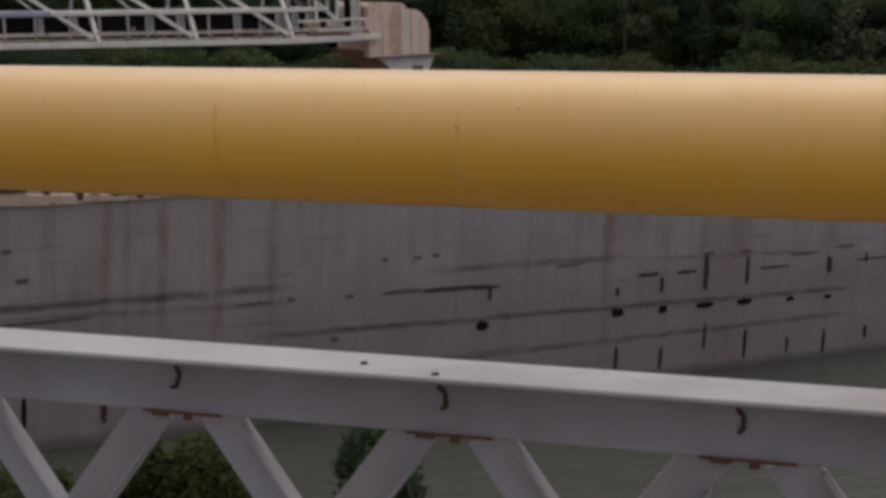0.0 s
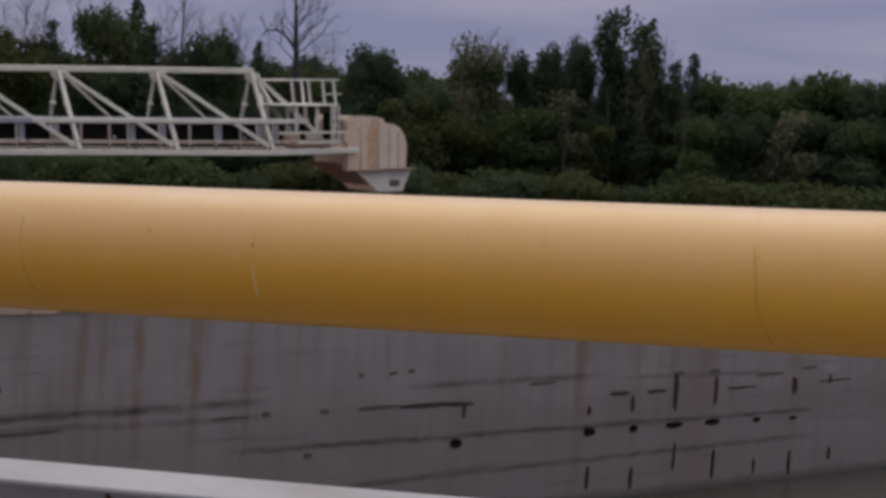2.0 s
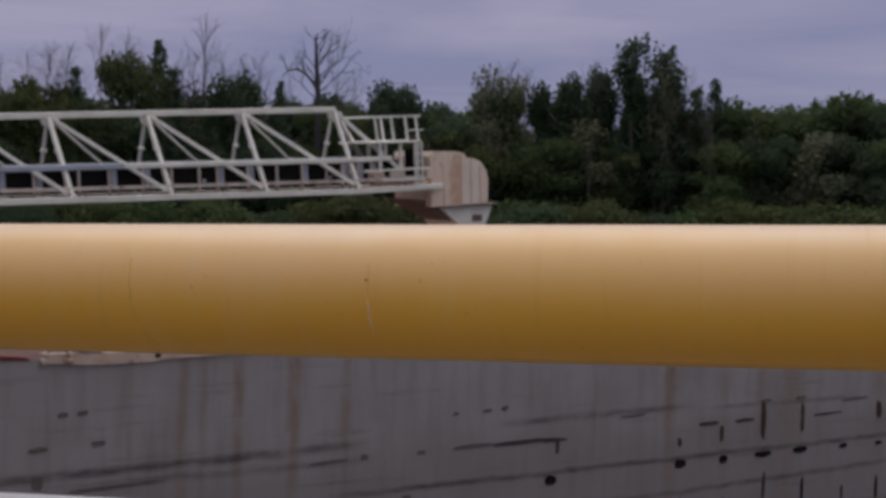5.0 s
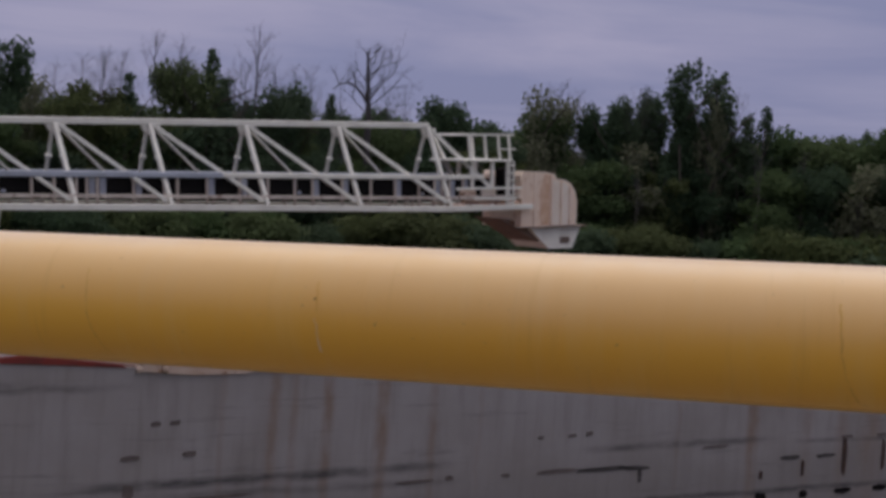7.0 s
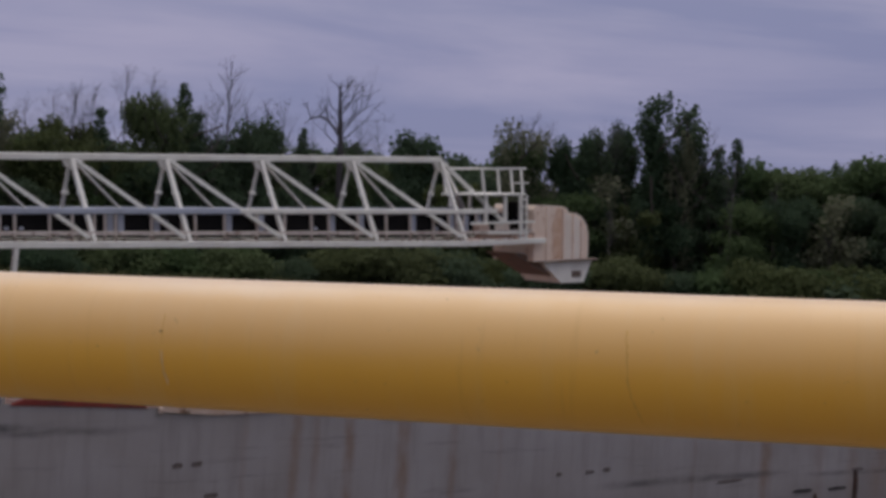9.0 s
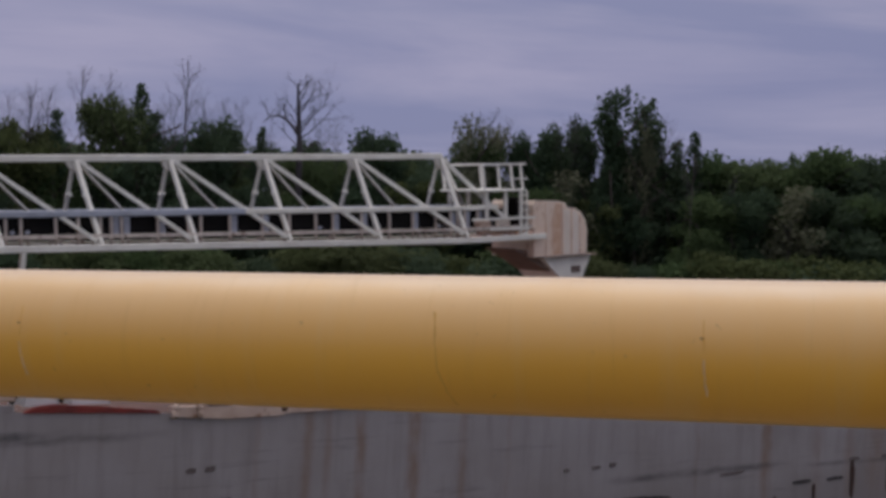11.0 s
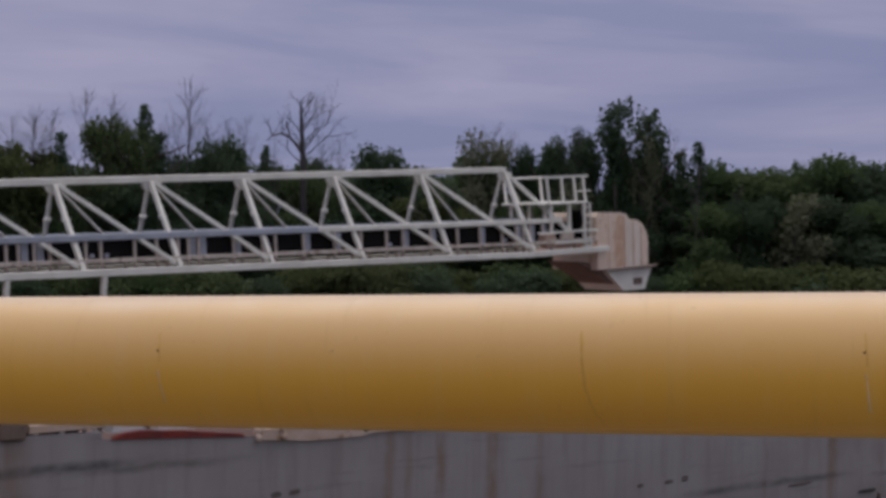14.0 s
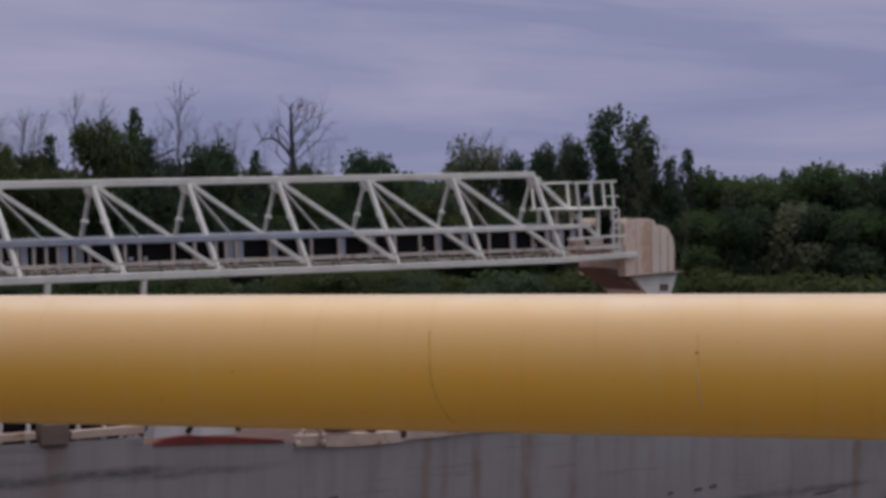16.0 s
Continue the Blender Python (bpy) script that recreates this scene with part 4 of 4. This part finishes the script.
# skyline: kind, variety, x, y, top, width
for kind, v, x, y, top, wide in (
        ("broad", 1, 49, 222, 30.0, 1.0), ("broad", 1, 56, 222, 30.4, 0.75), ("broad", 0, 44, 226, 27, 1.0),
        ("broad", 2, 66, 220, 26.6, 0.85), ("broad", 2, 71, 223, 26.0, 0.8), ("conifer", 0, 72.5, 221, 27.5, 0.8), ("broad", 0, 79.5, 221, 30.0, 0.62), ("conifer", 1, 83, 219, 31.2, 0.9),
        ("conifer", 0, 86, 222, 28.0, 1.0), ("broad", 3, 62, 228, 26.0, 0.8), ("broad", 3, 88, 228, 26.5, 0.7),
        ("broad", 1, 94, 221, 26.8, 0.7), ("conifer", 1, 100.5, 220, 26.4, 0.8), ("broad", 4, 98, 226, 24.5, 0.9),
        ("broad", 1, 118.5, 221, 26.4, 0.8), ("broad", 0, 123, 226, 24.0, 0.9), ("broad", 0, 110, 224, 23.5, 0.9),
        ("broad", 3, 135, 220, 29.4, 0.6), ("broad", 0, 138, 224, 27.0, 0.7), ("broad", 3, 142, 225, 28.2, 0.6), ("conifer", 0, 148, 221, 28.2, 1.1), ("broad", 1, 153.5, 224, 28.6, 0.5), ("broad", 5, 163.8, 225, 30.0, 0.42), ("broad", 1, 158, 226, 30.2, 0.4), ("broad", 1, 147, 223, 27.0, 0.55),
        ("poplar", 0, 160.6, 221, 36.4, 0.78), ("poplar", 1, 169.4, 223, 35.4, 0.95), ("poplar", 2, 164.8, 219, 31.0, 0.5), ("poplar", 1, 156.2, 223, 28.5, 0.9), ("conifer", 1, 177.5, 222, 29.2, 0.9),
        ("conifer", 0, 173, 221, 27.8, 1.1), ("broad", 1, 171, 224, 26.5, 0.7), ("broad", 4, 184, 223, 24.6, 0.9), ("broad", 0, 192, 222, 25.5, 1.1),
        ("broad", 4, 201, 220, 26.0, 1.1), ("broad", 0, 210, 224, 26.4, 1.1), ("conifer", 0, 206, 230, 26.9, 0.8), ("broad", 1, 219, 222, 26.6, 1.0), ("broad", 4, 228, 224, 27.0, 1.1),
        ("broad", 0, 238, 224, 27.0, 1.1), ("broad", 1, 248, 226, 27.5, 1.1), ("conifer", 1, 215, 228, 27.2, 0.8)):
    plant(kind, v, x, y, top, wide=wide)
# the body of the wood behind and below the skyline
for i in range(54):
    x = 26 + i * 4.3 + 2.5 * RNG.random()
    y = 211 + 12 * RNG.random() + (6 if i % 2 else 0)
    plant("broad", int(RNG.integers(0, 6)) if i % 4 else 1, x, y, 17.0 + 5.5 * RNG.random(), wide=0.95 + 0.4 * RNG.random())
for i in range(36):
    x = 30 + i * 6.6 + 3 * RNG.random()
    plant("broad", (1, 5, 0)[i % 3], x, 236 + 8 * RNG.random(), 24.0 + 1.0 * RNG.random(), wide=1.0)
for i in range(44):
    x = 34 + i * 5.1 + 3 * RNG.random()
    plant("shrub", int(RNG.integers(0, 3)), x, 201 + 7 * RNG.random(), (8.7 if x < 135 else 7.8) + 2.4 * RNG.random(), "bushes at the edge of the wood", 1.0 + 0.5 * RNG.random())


def build_reeds():
    """Tall grass along the edge of the wood."""
    rng = np.random.default_rng(31)
    n = 15000
    x = 45 + 215 * rng.random(n)
    y = 186 + 17 * rng.random(n)
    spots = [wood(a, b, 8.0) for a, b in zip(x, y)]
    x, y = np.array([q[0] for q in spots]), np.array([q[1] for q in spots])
    z = np.array([height(a, b) for a, b in zip(x, y)]) - 0.05
    h = 0.7 + 1.1 * rng.random(n) + 0.7 * np.sin(x * 0.23) ** 2 * rng.random(n)
    w = 0.10 + 0.16 * rng.random(n)
    a = rng.random(n) * 6.28
    lean = rng.normal(size=(n, 2)) * 0.25
    p = np.zeros((n, 4, 3))
    for i, (sx, sz) in enumerate(((-1, 0), (1, 0), (0.6, 1), (-0.5, 0.93))):
        p[:, i, 0] = x + sx * w * np.cos(a) + sz * lean[:, 0]
        p[:, i, 1] = y + sx * w * np.sin(a) + sz * lean[:, 1]
        p[:, i, 2] = z + sz * h
    me = cloud_mesh("tall_grass", p.reshape(-1, 3), M_REED)
    tagged(new("tall_grass", me), "olive tall grass along the far bank", "grass", kind="stuff")


build_reeds()


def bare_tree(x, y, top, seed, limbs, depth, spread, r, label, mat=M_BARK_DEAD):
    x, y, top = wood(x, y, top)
    g = height(x, y) - 0.1
    rng = np.random.default_rng(seed)
    h = top - g
    t = thing("bare_tree", pose(x, y, g), label, "tree", "bare trees on the far bank")
    bm = B()
    last, rr = Vector((0, 0, 0)), r * 0.8
    for i in range(8):
        q = Vector((rng.normal() * 0.12, rng.normal() * 0.12, h * (i + 1) / 8))
        tube(bm, last, q, rr, rr * 0.8, n=7, caps=False)
        last, rr = q, rr * 0.8
    part("trunk", bm, mat, t)
    bm = B()
    for i in range(limbs * 3):
        z = h * (0.58 + 0.38 * i / (limbs * 3))
        a = rng.random() * 6.28
        limb(bm, Vector((0, 0, z)), Vector((math.cos(a) * 0.55, math.sin(a) * 0.55, 1.0)).normalized(), h * (0.14 - 0.09 * i / (limbs * 3)), r * 0.2, rng, depth, spread, n=4)
    part("crown", bm, M_BARK_DEAD, t, "thin bare twigs")


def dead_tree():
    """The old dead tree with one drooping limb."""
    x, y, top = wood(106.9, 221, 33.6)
    g = height(x, y) - 0.1
    t = thing("dead_tree", pose(x, y, g, 0, 0, -29), "leafless dead tree with a bowed limb above the wood", "tree")
    h = 28.2
    t.scale = ((top - g) / h,) * 3
    rng = np.random.default_rng(4)
    bm = B()
    pts = [(0, 0), (0.2, 12), (0.0, 19), (-0.3, 23.2), (-0.55, 26.5), (-0.45, h - 0.2)]
    rad = [0.6, 0.5, 0.40, 0.30, 0.17, 0.04]
    for i in range(len(pts) - 1):
        tube(bm, (pts[i][0], 0, pts[i][1]), (pts[i + 1][0], 0, pts[i + 1][1]), rad[i], rad[i + 1], n=8, caps=False)
    part("trunk", bm, M_BARK_DEAD, t)
    bm = B()
    bow = [(0.0, 20.2), (-0.9, 21.6), (-1.9, 22.7), (-3.1, 23.2), (-4.3, 22.9), (-5.2, 22.0)]
    br = [0.24, 0.21, 0.18, 0.14, 0.10, 0.04]
    for i in range(5):
        tube(bm, (bow[i][0], 0, bow[i][1]), (bow[i + 1][0], 0, bow[i + 1][1]), br[i], br[i + 1], n=6, caps=False)
    for (bx, bz), k in zip(bow[2:5], (2, 2, 3)):
        for _ in range(k):
            limb(bm, Vector((bx, 0, bz)), Vector((rng.normal() * 0.5, rng.normal() * 0.5, 0.8)).normalized(), 2.0, 0.07, rng, 1, 0.6, n=4)
    for z, dx, l in ((20.0, 0.9, 4.6), (21.6, 0.75, 4.4), (22.8, -0.6, 2.4), (23.8, 0.6, 2.8), (25.0, -0.4, 1.6), (25.6, 0.5, 1.6), (19.0, -0.8, 3.2), (18.0, 0.9, 3.6), (20.8, 0.5, 3.4), (21.0, -0.5, 2.8), (26.2, -0.5, 1.7), (26.6, 0.45, 1.5), (24.4, 0.7, 2.6), (22.2, 0.8, 3.6)):
        limb(bm, Vector((-0.1, 0, z)), Vector((dx, rng.normal() * 0.4, 0.75)).normalized(), l, 0.13, rng, 3, 0.5, n=4)
    part("crown", bm, M_BARK_DEAD, t, "bare crooked limbs")


dead_tree()
for i, (x, top, limbs, r) in enumerate(((69.5, 31.0, 9, 0.35), (76.5, 34.0, 8, 0.3), (91.2, 36.0, 6, 0.42), (87.5, 30.5, 8, 0.28), (96.5, 31.0, 8, 0.26), (99.5, 31.5, 7, 0.24),
                                        (113.0, 29.0, 6, 0.22), (139.5, 32.0, 6, 0.28), (143.5, 31.0, 6, 0.24), (153.0, 32.0, 6, 0.22), (172.5, 32.5, 6, 0.24), (64.0, 29.0, 7, 0.26), (103.0, 28.0, 6, 0.2),
                                        (67.0, 30.2, 9, 0.22), (72.5, 31.2, 9, 0.24), (79.5, 33.2, 9, 0.26), (89.3, 31.0, 9, 0.22), (94.0, 30.6, 9, 0.22), (110.3, 28.8, 8, 0.2), (136.8, 30.8, 8, 0.22), (156.0, 31.2, 8, 0.2))):
    bare_tree(x, 222 + (i % 3), top - 1.0, 20 + i, limbs, 2, 0.42, r * 0.8, "slender bare tree standing above the wood")

for i, (x, top) in enumerate(((167.5, 25.0), (176.5, 22.0), (147.0, 17.0), (187.0, 15.5))):
    bare_tree(x, 210.5 + i % 3, top, 60 + i, 5, 1, 0.4, 0.28, "pale slender trunk at the edge of the wood", M_BARK_PALE)

# bushes on the near slope, under the girder
def near_bush(x, y, top, seed):
    g = height(x, y) - 0.1
    rng = np.random.default_rng(seed)
    h = top - g
    t = thing("bush", pose(x, y, g), "dark green and brownish bush on the near slope", "bush", "bushes on the near bank")
    blobs = np.array(crown_blobs("shrub", rng)) * np.array([h * 0.36, h * 0.36, h * 1.25, h * 0.30, h * 0.30, h * 0.55])
    o = new("crown", cloud_mesh("crown", leaf_cloud(rng, blobs, 18000, 0.034), M_LEAF_OLIVE if seed % 2 else M_LEAF_DARK))
    o.parent = t
    bm = B()
    for k in range(26):
        a = rng.random() * 6.28
        limb(bm, Vector((0, 0, 0)), Vector((math.cos(a) * 0.7, math.sin(a) * 0.7, 0.9)).normalized(), h * (0.32 + 0.15 * rng.random()), 0.007, rng, 1, 0.5, n=4)
    part("stem", bm, M_BROWN, t, "thin reddish-brown branching stem")


for x, y, top, seed in ((13.28, 22.26, 10.65, 41), (14.89, 21.38, 10.67, 42), (13.95, 22.31, 10.47, 43), (12.34, 22.76, 10.32, 45)):
    near_bush(x, y, top, seed)
